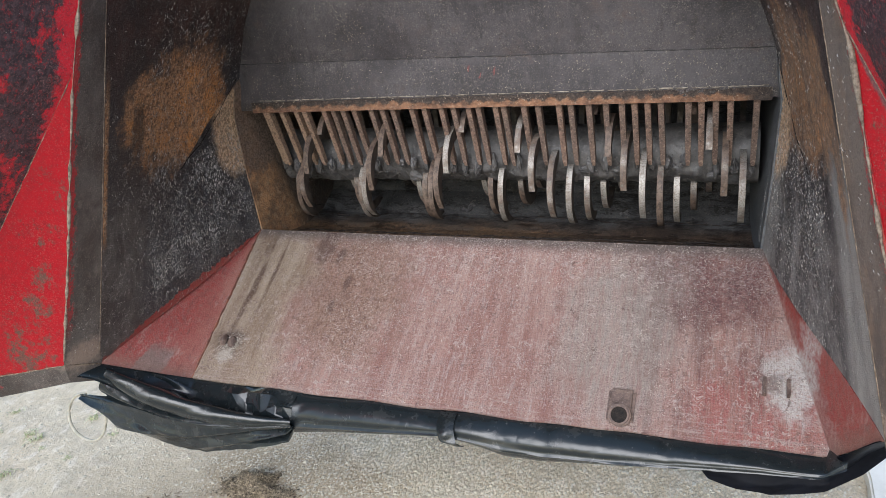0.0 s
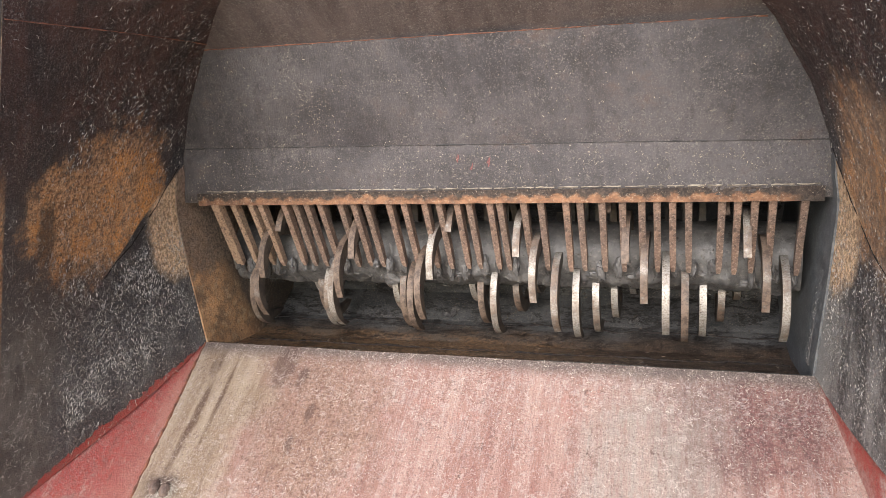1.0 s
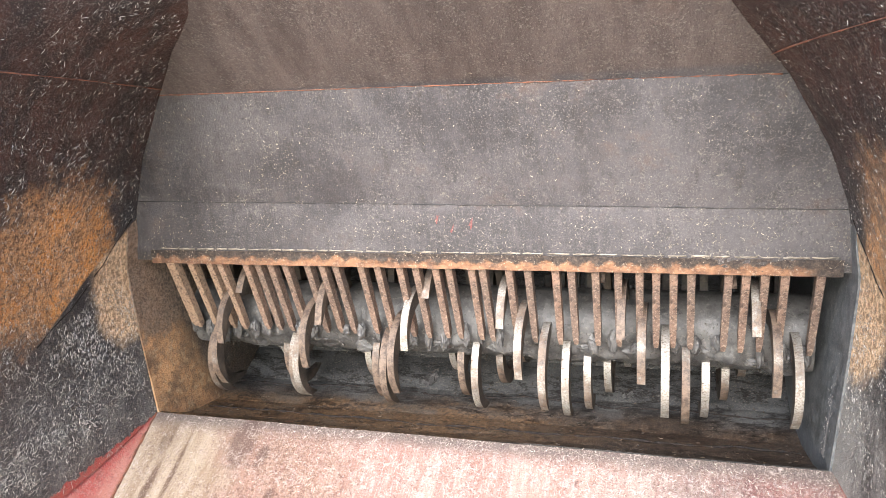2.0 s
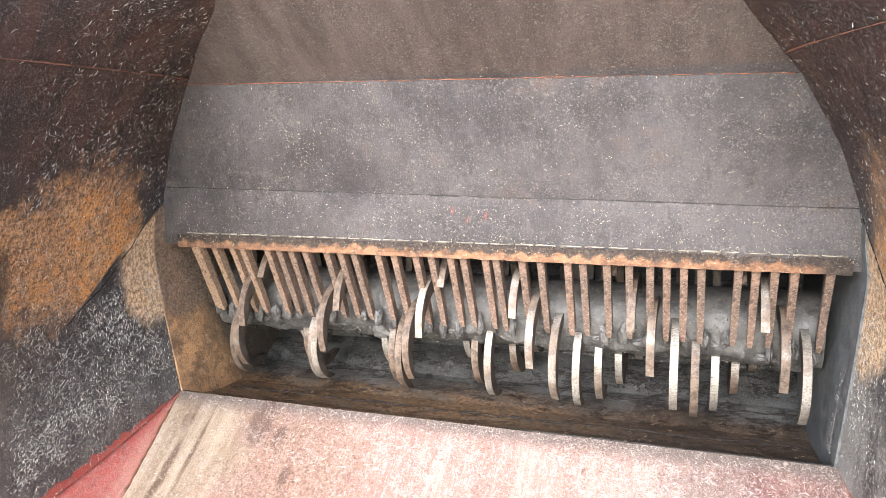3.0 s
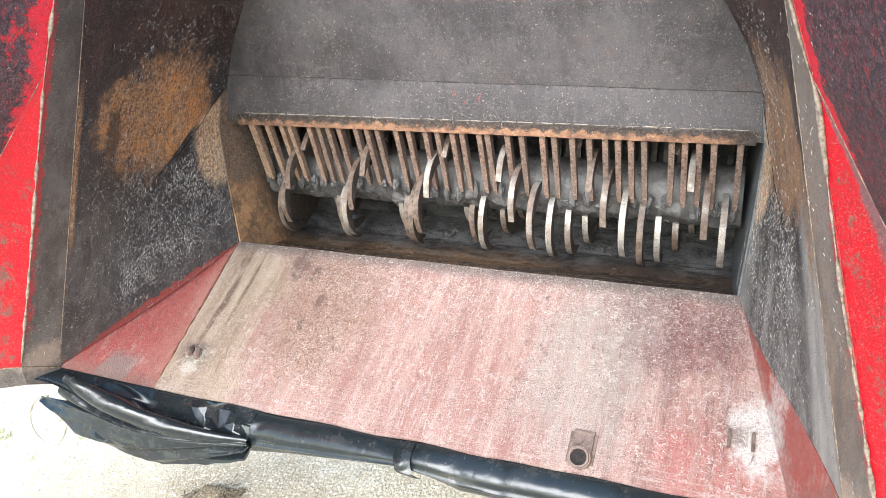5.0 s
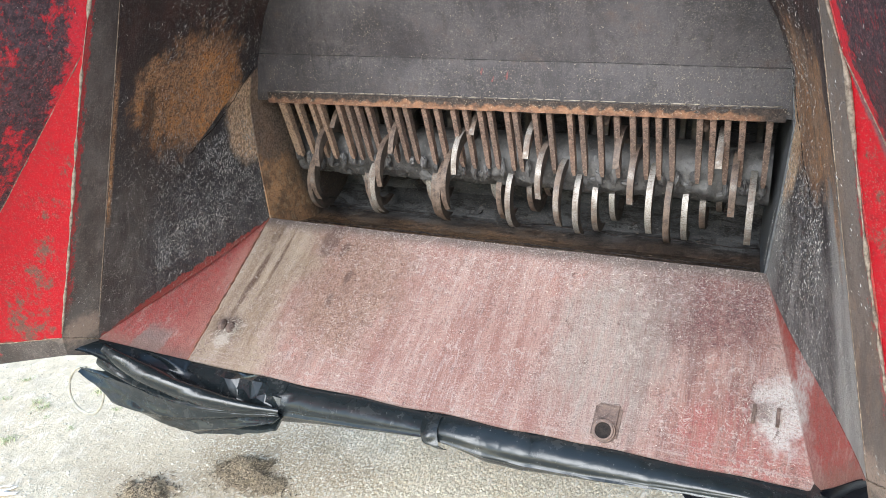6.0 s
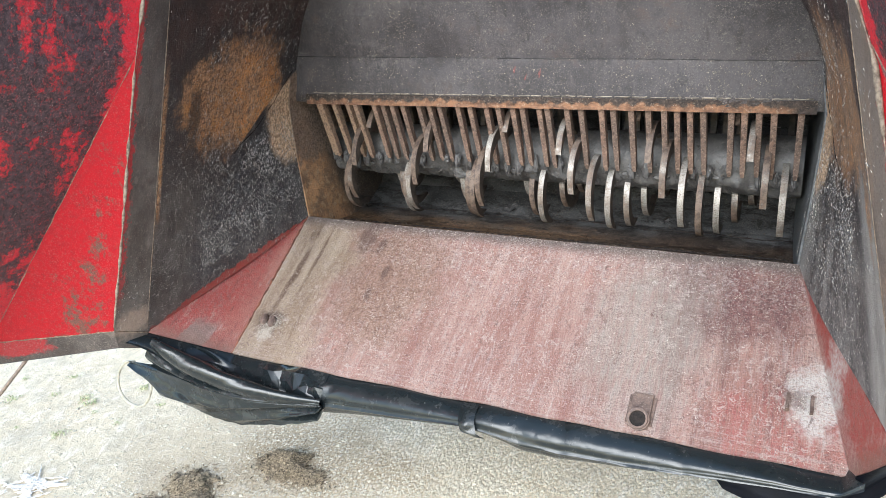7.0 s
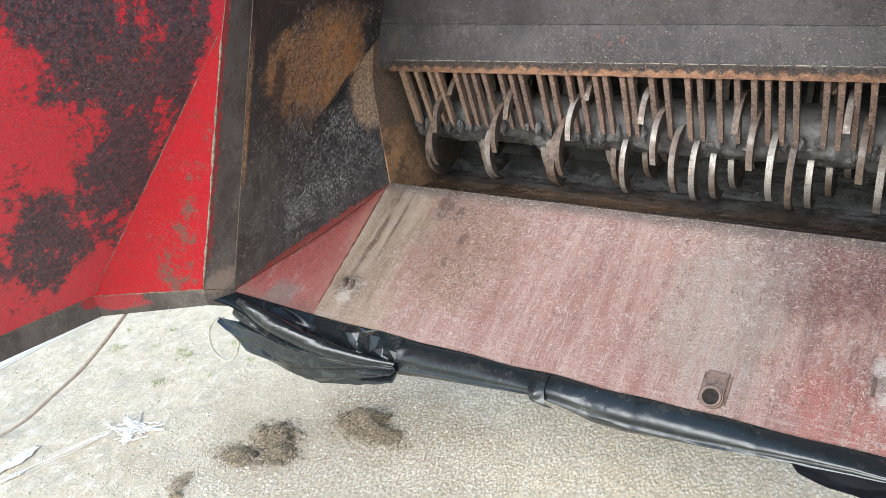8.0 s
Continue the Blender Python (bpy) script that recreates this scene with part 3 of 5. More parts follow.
def mat_film(name, colour, rough=0.14, relief=0.0012):
    m = Mat(name, rough, 0.0, 0.5)
    a, b = m.noise(26, 5, 0.6), m.noise(150, 4, 0.7)
    # sharp creases where the film has been crumpled
    long = m.op("ABSOLUTE", m.op("SUBTRACT", m.noise(7, 1, 0.5, m.stretch((0.7, 1, 1.2), (0, 25, 0)), 0.4), 0.5))
    short = m.op("ABSOLUTE", m.op("SUBTRACT", m.noise(19, 1, 0.5, None, 0.3), 0.5))
    crease = m.op("ADD", long, m.op("MULTIPLY", short, 0.4))
    c = m.mix(m.span(a, 0.50, 0.72, 0, 0.10), colour, (0.16, 0.15, 0.135))
    c = m.mix(m.span(b, 0.65, 0.70, 0, 0.5), c, (0.24, 0.23, 0.21))
    return m.done(c, m.span(a, 0.35, 0.7, rough * 0.9, rough * 1.25), m.op("ADD", m.op("ADD", a, m.op("MULTIPLY", b, 0.1)), m.op("MULTIPLY", crease, 9.0)), relief)


def mat_scrap():
    """Thin white film, see-through between its folds."""
    m = Mat("white_plastic_film", 0.55)
    a, b = m.noise(60, 5, 0.7), m.noise(240, 4, 0.7)
    m.put(m.b.inputs["Alpha"], m.span(a, 0.38, 0.60, 0.72, 1.0))
    return m.done(m.mix(b, (0.90, 0.84, 0.76), (0.84, 0.78, 0.70)), 0.6, a, 0.0002)


def mat_ground():
    """Trodden gravel: pale dust with soft blotches to one side, packed pebbles to the other."""
    m = Mat("gravel_ground", 0.95, 0.0, 0.2)
    big, mid, fine, tiny = m.noise(0.9, 5, 0.6), m.noise(5, 6, 0.7), m.noise(95, 7, 0.8), m.noise(300, 4, 0.7)
    blot = m.noise(22, 6, 0.7, m.stretch((1, 0.7, 1), (0, 0, 25)), 0.3)
    pebbly = m.span(m.op("ADD", m.axis(0), m.op("MULTIPLY", mid, 0.7)), -0.85, -0.25)
    c = m.mix(m.span(big, 0.35, 0.65), (0.66, 0.545, 0.385), (0.73, 0.635, 0.475))
    c = m.mix(m.span(mid, 0.46, 0.66, 0, 0.7), c, (0.52, 0.45, 0.345))
    c = m.mix(m.span(blot, 0.50, 0.64, 0, 0.7), c, (0.83, 0.735, 0.605))
    # tan shadows of low bumps put into the ground colour
    c = m.mix(m.span(blot, 0.47, 0.36, 0, 0.6), c, (0.50, 0.42, 0.305))
    earth = m.span(m.op("ADD", mid, m.blob((-0.80, -0.10, 0.0), (0.60, 0.40, 0.5), 0.9, 3, 1.2)), 0.75, 1.35, 0, 0.6)
    c = m.mix(earth, c, (0.50, 0.405, 0.285))
    peb = m.op("ADD", m.cells(105, m.stretch((1, 0.6, 1), (0, 0, 20))), m.op("MULTIPLY", m.op("SUBTRACT", m.noise(60, 5, 0.75), 0.5), 0.9))
    c = m.mix(m.both(pebbly, m.span(peb, 0.46, 0.16, 0, 0.7)), c, (0.76, 0.715, 0.625))
    c = m.mix(m.both(pebbly, m.span(peb, 0.56, 0.80, 0, 0.42)), c, (0.40, 0.345, 0.265))
    c = m.mix(m.span(fine, 0.56, 0.66, 0, 0.45), c, (0.76, 0.70, 0.595))
    c = m.mix(m.span(fine, 0.44, 0.32, 0, 0.35), c, (0.42, 0.355, 0.27))
    c = m.mix(m.span(tiny, 0.43, 0.36, 0, 0.25), c, (0.38, 0.32, 0.25))
    for at, wide, much in (((-0.73, -0.02, 0.0), (0.25, 0.19, 0.5), 0.62), ((-0.40, 0.04, 0.0), (0.13, 0.07, 0.5), 0.5), ((-0.98, -0.30, 0.0), (0.17, 0.17, 0.5), 0.40), ((-1.25, -0.52, 0.0), (0.14, 0.08, 0.5), 0.30)):
        c = m.mix(m.both(m.both(m.blob(at, wide, 0.9, 9, 1.0), much), m.span(fine, 0.38, 0.60, 0.5, 1.0)), c, (0.33, 0.245, 0.145))
    stones = m.op("MULTIPLY", m.both(pebbly, m.span(peb, 0.7, 0.2)), 0.7)
    return m.done(c, 0.95, m.op("ADD", m.op("ADD", fine, m.op("MULTIPLY", blot, 3.0)), stones), 0.0045)


def mat_plain(name, lo, hi, scale=40, rough=0.7):
    m = Mat(name, rough)
    a = m.noise(scale, 5, 0.7)
    return m.done(m.mix(m.span(a, 0.3, 0.7), lo, hi), rough, a, 0.002)


def mat_island(name, lo, hi, rough=0.8):
    m = Mat(name, rough)
    r = m.t.nodes.new("ShaderNodeNewGeometry").outputs["Random Per Island"]
    return m.done(m.mix(r, lo, hi), rough)


WALL, PLATE, GUSSET, HOOD = mat_side_wall(), mat_plate(), mat_gusset(), mat_hood()
RAIL = mat_rail()
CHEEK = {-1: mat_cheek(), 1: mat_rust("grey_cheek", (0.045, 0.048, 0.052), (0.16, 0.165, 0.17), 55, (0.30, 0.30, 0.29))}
BAR, CLAW_EDGE, CLAW_FACE, TUBE, TROUGH = mat_bar(), mat_claw_edge(), mat_claw_face(), mat_tube(), mat_trough()
WING, RED, STRIP, WELD = mat_wing(), mat_bright_red(), mat_strip(), mat_weld()
BEAD = mat_plain("pale_weld_bead", (0.10, 0.072, 0.054), (0.40, 0.33, 0.26), 110, 0.65)
RUSTY = mat_rust("rusty_seam", (0.07, 0.030, 0.020), (0.26, 0.10, 0.06), 60, (0.36, 0.24, 0.18))
PALE_WELD = mat_plain("pale_weld", (0.10, 0.085, 0.07), (0.40, 0.345, 0.28), 60, 0.5)
DULL_RED = mat_plain("dull_red_chalk", (0.15, 0.05, 0.05), (0.24, 0.085, 0.08), 300, 0.7)
CRUST_HOLLOW = mat_plain("black_crust_and_hollow", (0.006, 0.005, 0.005), (0.030, 0.022, 0.018), 120, 0.95)
BOLT = mat_rust("rusty_bolt_steel", (0.065, 0.042, 0.034), (0.20, 0.140, 0.115), 60, (0.34, 0.28, 0.25))
BLACK_FILM = mat_film("black_plastic_film", (0.012, 0.016, 0.018), 0.23, 0.0007)
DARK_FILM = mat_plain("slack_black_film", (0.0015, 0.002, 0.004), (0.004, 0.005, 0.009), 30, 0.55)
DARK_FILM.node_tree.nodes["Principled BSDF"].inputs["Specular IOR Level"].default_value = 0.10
WHITE_FILM = mat_scrap()
GROUND = mat_ground()
STONE = mat_island("gravel_stones", (0.42, 0.365, 0.270), (0.66, 0.595, 0.470), 0.9)
HEAP = mat_island("chopped_fodder", (0.046, 0.033, 0.021), (0.40, 0.315, 0.205))
CHAFF = mat_island("pale_chaff", (0.22, 0.18, 0.14), (0.66, 0.60, 0.53))
DULL_CHAFF = mat_island("dull_chaff", (0.12, 0.112, 0.105), (0.66, 0.625, 0.58))
GREEN = mat_island("weed_green", (0.30, 0.33, 0.15), (0.56, 0.55, 0.34))
CORD = mat_plain("pale_cord", (0.36, 0.33, 0.255), (0.54, 0.50, 0.41), 60)
ROPE = mat_plain("brown_rope", (0.15, 0.112, 0.090), (0.27, 0.205, 0.168), 60)
FRAME = mat_plain("dark_chassis", (0.02, 0.02, 0.022), (0.05, 0.045, 0.045), 12)


# ---- mesh helpers ----
def thing(name, at, label, category, group="", kind=""):
    ob = new(name)
    ob.location = at
    return tagged(ob, label, category, group, kind)


def mesh_of(name, verts, faces, material, smooth=False):
    me = bpy.data.meshes.new(name)
    me.from_pydata([tuple(v) for v in verts], [], faces)
    bm = bmesh.new()
    bm.from_mesh(me)
    bmesh.ops.recalc_face_normals(bm, faces=bm.faces)
    bm.to_mesh(me)
    bm.free()
    if smooth:
        me.polygons.foreach_set("use_smooth", [True] * len(me.polygons))
    me.materials.append(material)
    return me


def hang(name, me, parent, label="", at=(0, 0, 0)):
    """Links a mesh whose corners are in world places under a parent."""
    ob = new(name, me)
    base = Vector(parent.location)
    up = parent.parent
    while up:
        base += Vector(up.location)
        up = up.parent
    ob.parent = parent
    ob.matrix_parent_inverse = Matrix.Translation(-base)
    ob.location = at
    return tagged(ob, label)


def part(name, bm, material, parent, label=""):
    me = bpy.data.meshes.new(name)
    bmesh.ops.recalc_face_normals(bm, faces=bm.faces)
    bm.to_mesh(me)
    bm.free()
    me.materials.append(material)
    return hang(name, me, parent, label)


def slab(fn, nu, nv, th, both=1):
    """A sheet of thickness th over fn(u, v); the back lies along the normal, times both."""
    p = [[Vector(fn(i / nu, j / nv)) for j in range(nv + 1)] for i in range(nu + 1)]
    verts, faces = [], []
    for i in range(nu + 1):
        for j in range(nv + 1):
            verts.append(p[i][j])
    n0 = len(verts)
    for i in range(nu + 1):
        for j in range(nv + 1):
            du = p[min(i + 1, nu)][j] - p[max(i - 1, 0)][j]
            dv = p[i][min(j + 1, nv)] - p[i][max(j - 1, 0)]
            n = du.cross(dv)
            n.normalize()
            verts.append(p[i][j] + n * th * both)
    k = lambda i, j: i * (nv + 1) + j
    for i in range(nu):
        for j in range(nv):
            q = (k(i, j), k(i + 1, j), k(i + 1, j + 1), k(i, j + 1))
            faces.append(q)
            faces.append(tuple(n0 + a for a in reversed(q)))
    for i in range(nu):
        faces.append((k(i, 0), n0 + k(i, 0), n0 + k(i + 1, 0), k(i + 1, 0)))
        faces.append((k(i, nv), k(i + 1, nv), n0 + k(i + 1, nv), n0 + k(i, nv)))
    for j in range(nv):
        faces.append((k(0, j), k(0, j + 1), n0 + k(0, j + 1), n0 + k(0, j)))
        faces.append((k(nu, j), n0 + k(nu, j), n0 + k(nu, j + 1), k(nu, j + 1)))
    return verts, faces


def sheet(name, fn, nu, nv, th, both, material, parent, label="", smooth=False):
    v, f = slab(fn, nu, nv, th, both)
    me = mesh_of(name, v, f, material, smooth)
    layer = me.uv_layers.new(name="uv")
    count = (nu + 1) * (nv + 1)
    for loop in me.loops:
        k = loop.vertex_index % count
        layer.data[loop.index].uv = (k // (nv + 1) / nu, k % (nv + 1) / nv)
    if smooth:
        me.set_sharp_from_angle(angle=radians(40))
    return hang(name, me, parent, label)


def tube_mesh(name, pts, rad, material, sides=7, wob=0.0, rng=None):
    """A bead or cord along pts."""
    pts = [Vector(p) for p in pts]
    verts, faces = [], []
    for i, p in enumerate(pts):
        d = (pts[min(i + 1, len(pts) - 1)] - pts[max(i - 1, 0)]).normalized()
        a = d.cross(Vector((0.31, 0.17, 0.93)))
        a.normalize()
        b = d.cross(a)
        r = rad * (1 + (rng.uniform(-wob, wob) if rng else 0))
        for s in range(sides):
            t = 2 * math.pi * s / sides
            verts.append(p + (a * math.cos(t) + b * math.sin(t)) * r)
    for i in range(len(pts) - 1):
        for s in range(sides):
            s2 = (s + 1) % sides
            faces.append((i * sides + s, i * sides + s2, (i + 1) * sides + s2, (i + 1) * sides + s))
    faces.append(tuple(range(sides)))
    faces.append(tuple((len(pts) - 1) * sides + s for s in range(sides)))
    return mesh_of(name, verts, faces, material, True)


def line(a, b, n, wob=0.0, rng=None):
    a, b = Vector(a), Vector(b)
    return [a.lerp(b, i / n) + (Vector((rng.uniform(-wob, wob), rng.uniform(-wob, wob), rng.uniform(-wob, wob))) if rng else Vector()) for i in range(n + 1)]


def block(lo, hi, bevel=0.0):
    bm = bmesh.new()
    bmesh.ops.create_cube(bm, size=1)
    for v in bm.verts:
        v.co = Vector([(lo[k] + hi[k]) / 2 + v.co[k] * (hi[k] - lo[k]) for k in range(3)])
    if bevel:
        bmesh.ops.bevel(bm, geom=bm.edges, offset=bevel, segments=2, affect="EDGES")
    return bm


def ring_mesh(name, r0, r1, h, material, sides=20):
    """A pipe stub along z, from 0 to h."""
    verts, faces = [], []
    for s in range(sides):
        t = 2 * math.pi * s / sides
        c, d = math.cos(t), math.sin(t)
        verts += [(r0 * c, r0 * d, 0), (r1 * c, r1 * d, 0), (r1 * c, r1 * d, h), (r0 * c, r0 * d, h)]
    for s in range(sides):
        a, b = s * 4, (s + 1) % sides * 4
        for k in range(4):
            faces.append((a + k, a + (k + 1) % 4, b + (k + 1) % 4, b + k))
    return mesh_of(name, verts, faces, material)


# ---- ground ----
def ground_height(x, y):
    return 0.012 * noise.noise((x * 1.3, y * 1.3, 0.0)) + 0.005 * noise.noise((x * 6, y * 6, 3.0))


gv, gf = [], []
cut = [-900, -200, -50, -12, -6] + [-4 + 0.08 * i for i in range(76)] + [4, 12, 50, 200, 900]
for a in cut:
    for b in cut:
        near = abs(a + 1) < 4 and abs(b) < 4
        gv.append((a, b, ground_height(a, b) if near else 0.0))
nc = len(cut)
for i in range(nc - 1):
    for j in range(nc - 1):
        gf.append((i * nc + j, (i + 1) * nc + j, (i + 1) * nc + j + 1, i * nc + j + 1))
ground = new("ground", mesh_of("ground", gv, gf, GROUND, True))
tagged(ground, "pale trodden gravel yard with dust and grit", "ground", kind="structure")


# ---- hopper shape ----
FRONT_Y = -0.470
BACKS = {-1: [(0.70, 0.618), (0.79, 0.622), (0.95, 0.634), (1.10, 0.638), (1.205, 0.608), (1.30, 0.560), (1.41, 0.481), (1.478, 0.386), (1.53, 0.285), (1.62, 0.17), (1.80, 0.05)],
         1: [(0.70, 0.600), (0.79, 0.602), (0.95, 0.614), (1.10, 0.622), (1.20, 0.606), (1.29, 0.567), (1.396, 0.503), (1.438, 0.456), (1.472, 0.411), (1.53, 0.33), (1.62, 0.20), (1.80, 0.05)]}


def wall_x(s, y, z):
    """Distance of the side wall from the middle; s is -1 or 1."""
    k = BACKS[s]
    back = float(np.interp(z, [a for a, b in k], [b for a, b in k]))
    front = 0.735 - 0.36 * (z - 0.67) if s < 0 else 0.760 - 0.2175 * (z - 0.70)
    f = min(max((0.03 - y) / 0.50, -0.1), 1.0)
    f = f * f * (3 - 2 * f) * 0.35 + f * 0.65
    return back + (front - back) * f


def front_y(z):
    return FRONT_Y


def wall_low(y):
    return 0.79 + 0.25 * (y - 0.03)


TOP = 1.62
HOPPER_AT = (0, -0.1, 0.57)
hopper = thing("intake_hopper", HOPPER_AT, "worn red and black steel intake hopper with scraped sloping floor", "hopper")
rng = random.Random(3)

# sloping floor plate and its corner gussets
def plate_z(y):
    return 0.772 + 0.565 * y


def plate_fn(u, v):
    y = 0.034 + (-0.352 - 0.034) * v
    left, right = -0.622 + 0.013 * v, 0.602 + 0.11 * v
    x = left + (right - left) * u
    if v == 1:
        y += 0.004 * noise.noise((x * 9, 0, 0))
    z = plate_z(y) + 0.002 * noise.noise((x * 4, y * 4, 1.0))
    return x, y, z


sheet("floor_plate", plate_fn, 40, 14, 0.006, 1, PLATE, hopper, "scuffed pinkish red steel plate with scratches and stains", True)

CORNER = {-1: Vector((-0.735, -0.470, 0.668)), 1: Vector((0.760, -0.470, 0.698))}
BACK = {-1: Vector((-0.622, 0.034, 0.791)), 1: Vector((0.602, 0.034, 0.791))}
CREASE = {-1: Vector((-0.609, -0.352, 0.573)), 1: Vector((0.712, -0.352, 0.573))}
for s in (-1, 1):
    a, b, c = BACK[s], CREASE[s], CORNER[s]
    fn = lambda u, v, a=a, b=b, c=c: a.lerp(b.lerp(c, u), max(v, 0.01))
    sheet("gusset", fn, 10, 14, 0.004, s, GUSSET, hopper, "triangular red corner panel, paint rubbed through")
    if s < 0:
        hang("weld_seam", tube_mesh("weld_seam", line(a, b, 40, 0.0012, rng), 0.0030, RUSTY, 6, 0.3, rng), hopper)

# side walls
def wall_bottom(s, y):
    f = min(max((0.034 - y) / 0.504, 0.0), 1.0)
    return BACK[s].z + (CORNER[s].z - BACK[s].z) * f


def wall_fn(s):
    def fn(u, v):
        y = FRONT_Y + (0.10 - FRONT_Y) * u
        z0 = wall_bottom(s, y)
        z = z0 + (TOP - z0) * v
        x = wall_x(s, y, z) + 0.003 * noise.noise((y * 5, z * 5, s)) * min(1, 8 * v) * min(1, 8 * u)
        return s * x, y, z
    return fn


for s in (-1, 1):
    sheet("side_wall", wall_fn(s), 26, 48, 0.008, s, WALL, hopper, "dark stained side wall with rust-brown patches and stuck chaff", True)
    # seam across the upper wall
    pts = [(s * (wall_x(s, y, 1.455 - 0.12 * (y + 0.3)) - 0.003), y, 1.455 - 0.12 * (y + 0.3)) for y in [front_y(1.4) + 0.02 * i for i in range(24)]]
    hang("weld_seam", tube_mesh("weld_seam", pts, 0.0009, RUSTY, 6, 0.6, rng), hopper)

# folded strips along the front edge of the walls
EDGE_Z = (0.66, 0.72, 0.91, 1.04, 1.14, 1.21, 1.285, 1.345, 1.41, 1.62)
EDGE = {-1: (0.763, 0.740, 0.661, 0.609, 0.570, 0.541, 0.511, 0.483, 0.452, 0.36), 1: (0.812, 0.796, 0.747, 0.712, 0.688, 0.672, 0.655, 0.631, 0.608, 0.535)}


def strip_edge(s, z, w):
    """w 0: at the wall; 1: at the wing."""
    near = float(np.interp(z, EDGE_Z, EDGE[s]))
    x = wall_x(s, FRONT_Y, z)
    return Vector((s * (x + (near - x) * w), FRONT_Y - 0.080 * w, z))


def strip_fn(s):
    def fn(u, v):
        low = CORNER[s].z + 0.040 * u
        z = low + (TOP - low) * v
        return strip_edge(s, z, u)
    return fn


STRIP_TOP = 1.30
WINGS = {}
FOLD = {s: Vector((s * 0.993, -0.674, 0.700)) for s in (-1, 1)}
FAR = {s: Vector((s * 1.06, -1.08, 0.690)) for s in (-1, 1)}
for s in (-1, 1):
    sheet("edge_strip", strip_fn(s), 3, 24, 0.008, -s, STRIP, hopper, "grey-brown folded edge strip")
    foot = strip_edge(s, CORNER[s].z + 0.040, 1)
    tip = strip_edge(s, STRIP_TOP, 1)
    hang("weld_seam", tube_mesh("weld_seam", [strip_edge(s, 0.72 + 0.018 * i, 1.0) + Vector((-s * 0.002, -0.002, 0)) for i in range(50)], 0.0023, BEAD, 7, 0.85, rng), hopper)
    hang("weld_seam", tube_mesh("weld_seam", [strip_edge(s, 0.70 + 0.0178 * i, 0.03) for i in range(52)], 0.0010, WELD, 6, 0.5, rng), hopper)
    # bright triangle, then the outer panel
    tri = lambda u, v, foot=foot, tip=tip, s=s: foot.lerp(FOLD[s], u).lerp(tip, min(v, 0.995))
    sheet("wing_triangle", tri, 8, 16, 0.006, -s, RED, hopper, "bright red painted triangular panel with chips")
    head = tip + Vector((s * 0.16, -0.55, 0.02))
    up1 = strip_edge(s, TOP, 1)
    up2 = up1 + Vector((s * 0.12, -0.55, 0))

    def outer(u, v, tip=tip, head=head, a=up1, b=up2, s=s):
        mid = tip.lerp(head, u)
        return FOLD[s].lerp(FAR[s], u).lerp(mid, v / 0.6) if v <= 0.6 else mid.lerp(a.lerp(b, u), (v - 0.6) / 0.4)

    WINGS[s] = outer
    sheet("wing_panel", outer, 10, 20, 0.006, -s, WING, hopper, "red panel heavily stained black")
    hang("weld_seam", tube_mesh("weld_seam", line(FOLD[s], tip, 40, 0.001, rng), 0.0010, WELD, 6, 0.5, rng), hopper)
    # hem along the lower edge
    run = [CORNER[s], foot, FOLD[s], FAR[s]]
    for a, b, w0, w1 in zip(run, run[1:], (1.0, 1.0, 1.3), (1.0, 1.3, 1.35)):
        drop = Vector((s * 0.012, 0.012, -0.05))
        hem = lambda u, v, a=a, b=b, drop=drop, w0=w0, w1=w1: a.lerp(b, u) + drop * v * (w0 + (w1 - w0) * u)
        sheet("hem", hem, 6, 2, 0.006, s, STRIP, hopper, "dark hem along the lower edge")
        hang("weld_seam", tube_mesh("weld_seam", line(a, b, 24, 0.0008, rng), 0.0014, WELD, 6, 0.5, rng), hopper)

# hood: three panels from the comb up, their seams falling a little to one side
Z_LOW, Z_MID, Z_UP = 1.100, 1.2065, 1.4035


def hood_y(z):
    if z < Z_MID:
        return 0.066 - 0.04 * (z - 1.085)
    if z < Z_UP:
        return 0.0611 - 0.29 * (z - Z_MID)
    return 0.004 - 0.95 * (z - Z_UP)


def hood_at(x, zn, proud=0.0):
    """Place on the hood for a height zn counted along its middle."""
    tilt = 0.0155 * min(1, max(0, (zn - 1.13) / 0.07))
    dent = 0.003 * noise.noise((x * 3, zn * 3, 5.0)) + 0.0012 * noise.noise((x * 11, zn * 9, 2.0))
    return x, hood_y(zn) - proud + dent, zn - tilt * x


def hood_fn(z0, z1, proud):
    def fn(u, v):
        z = z0 + (z1 - z0) * v
        y = hood_y(z)
        wl, wr = wall_x(-1, y, z - 0.0155 * -0.5), wall_x(1, y, z - 0.0155 * 0.5)
        return hood_at(-wl - 0.005 + (wl + wr + 0.010) * u, z, proud)
    return fn


for z0, z1, proud in ((Z_LOW, Z_MID - 0.0005, 0.0), (Z_MID + 0.0005, Z_UP - 0.0005, 0.0006), (Z_UP + 0.0005, TOP, 0.0012)):
    sheet("hood_panel", hood_fn(z0, z1, proud), 60, 12, 0.006, -1, HOOD, hopper, "dull grey-brown hood panel, scuffed smooth", True)
for z in (Z_MID, Z_UP):
    wl, wr = wall_x(-1, hood_y(z), z), wall_x(1, hood_y(z), z)
    pts = [Vector(hood_at(x, z)) + Vector((0, rng.uniform(-0.0012, 0.0004), rng.uniform(-0.0005, 0.0005) + 0.0015 * noise.noise((x * 3, 0, z)))) for x in np.linspace(-wl, wr, 110)]
    hang("weld_seam", tube_mesh("weld_seam", pts, 0.0010 if z < 1.3 else 0.0013, FRAME if z < 1.3 else RUSTY, 6, 0.5, rng), hopper)
x = -0.570
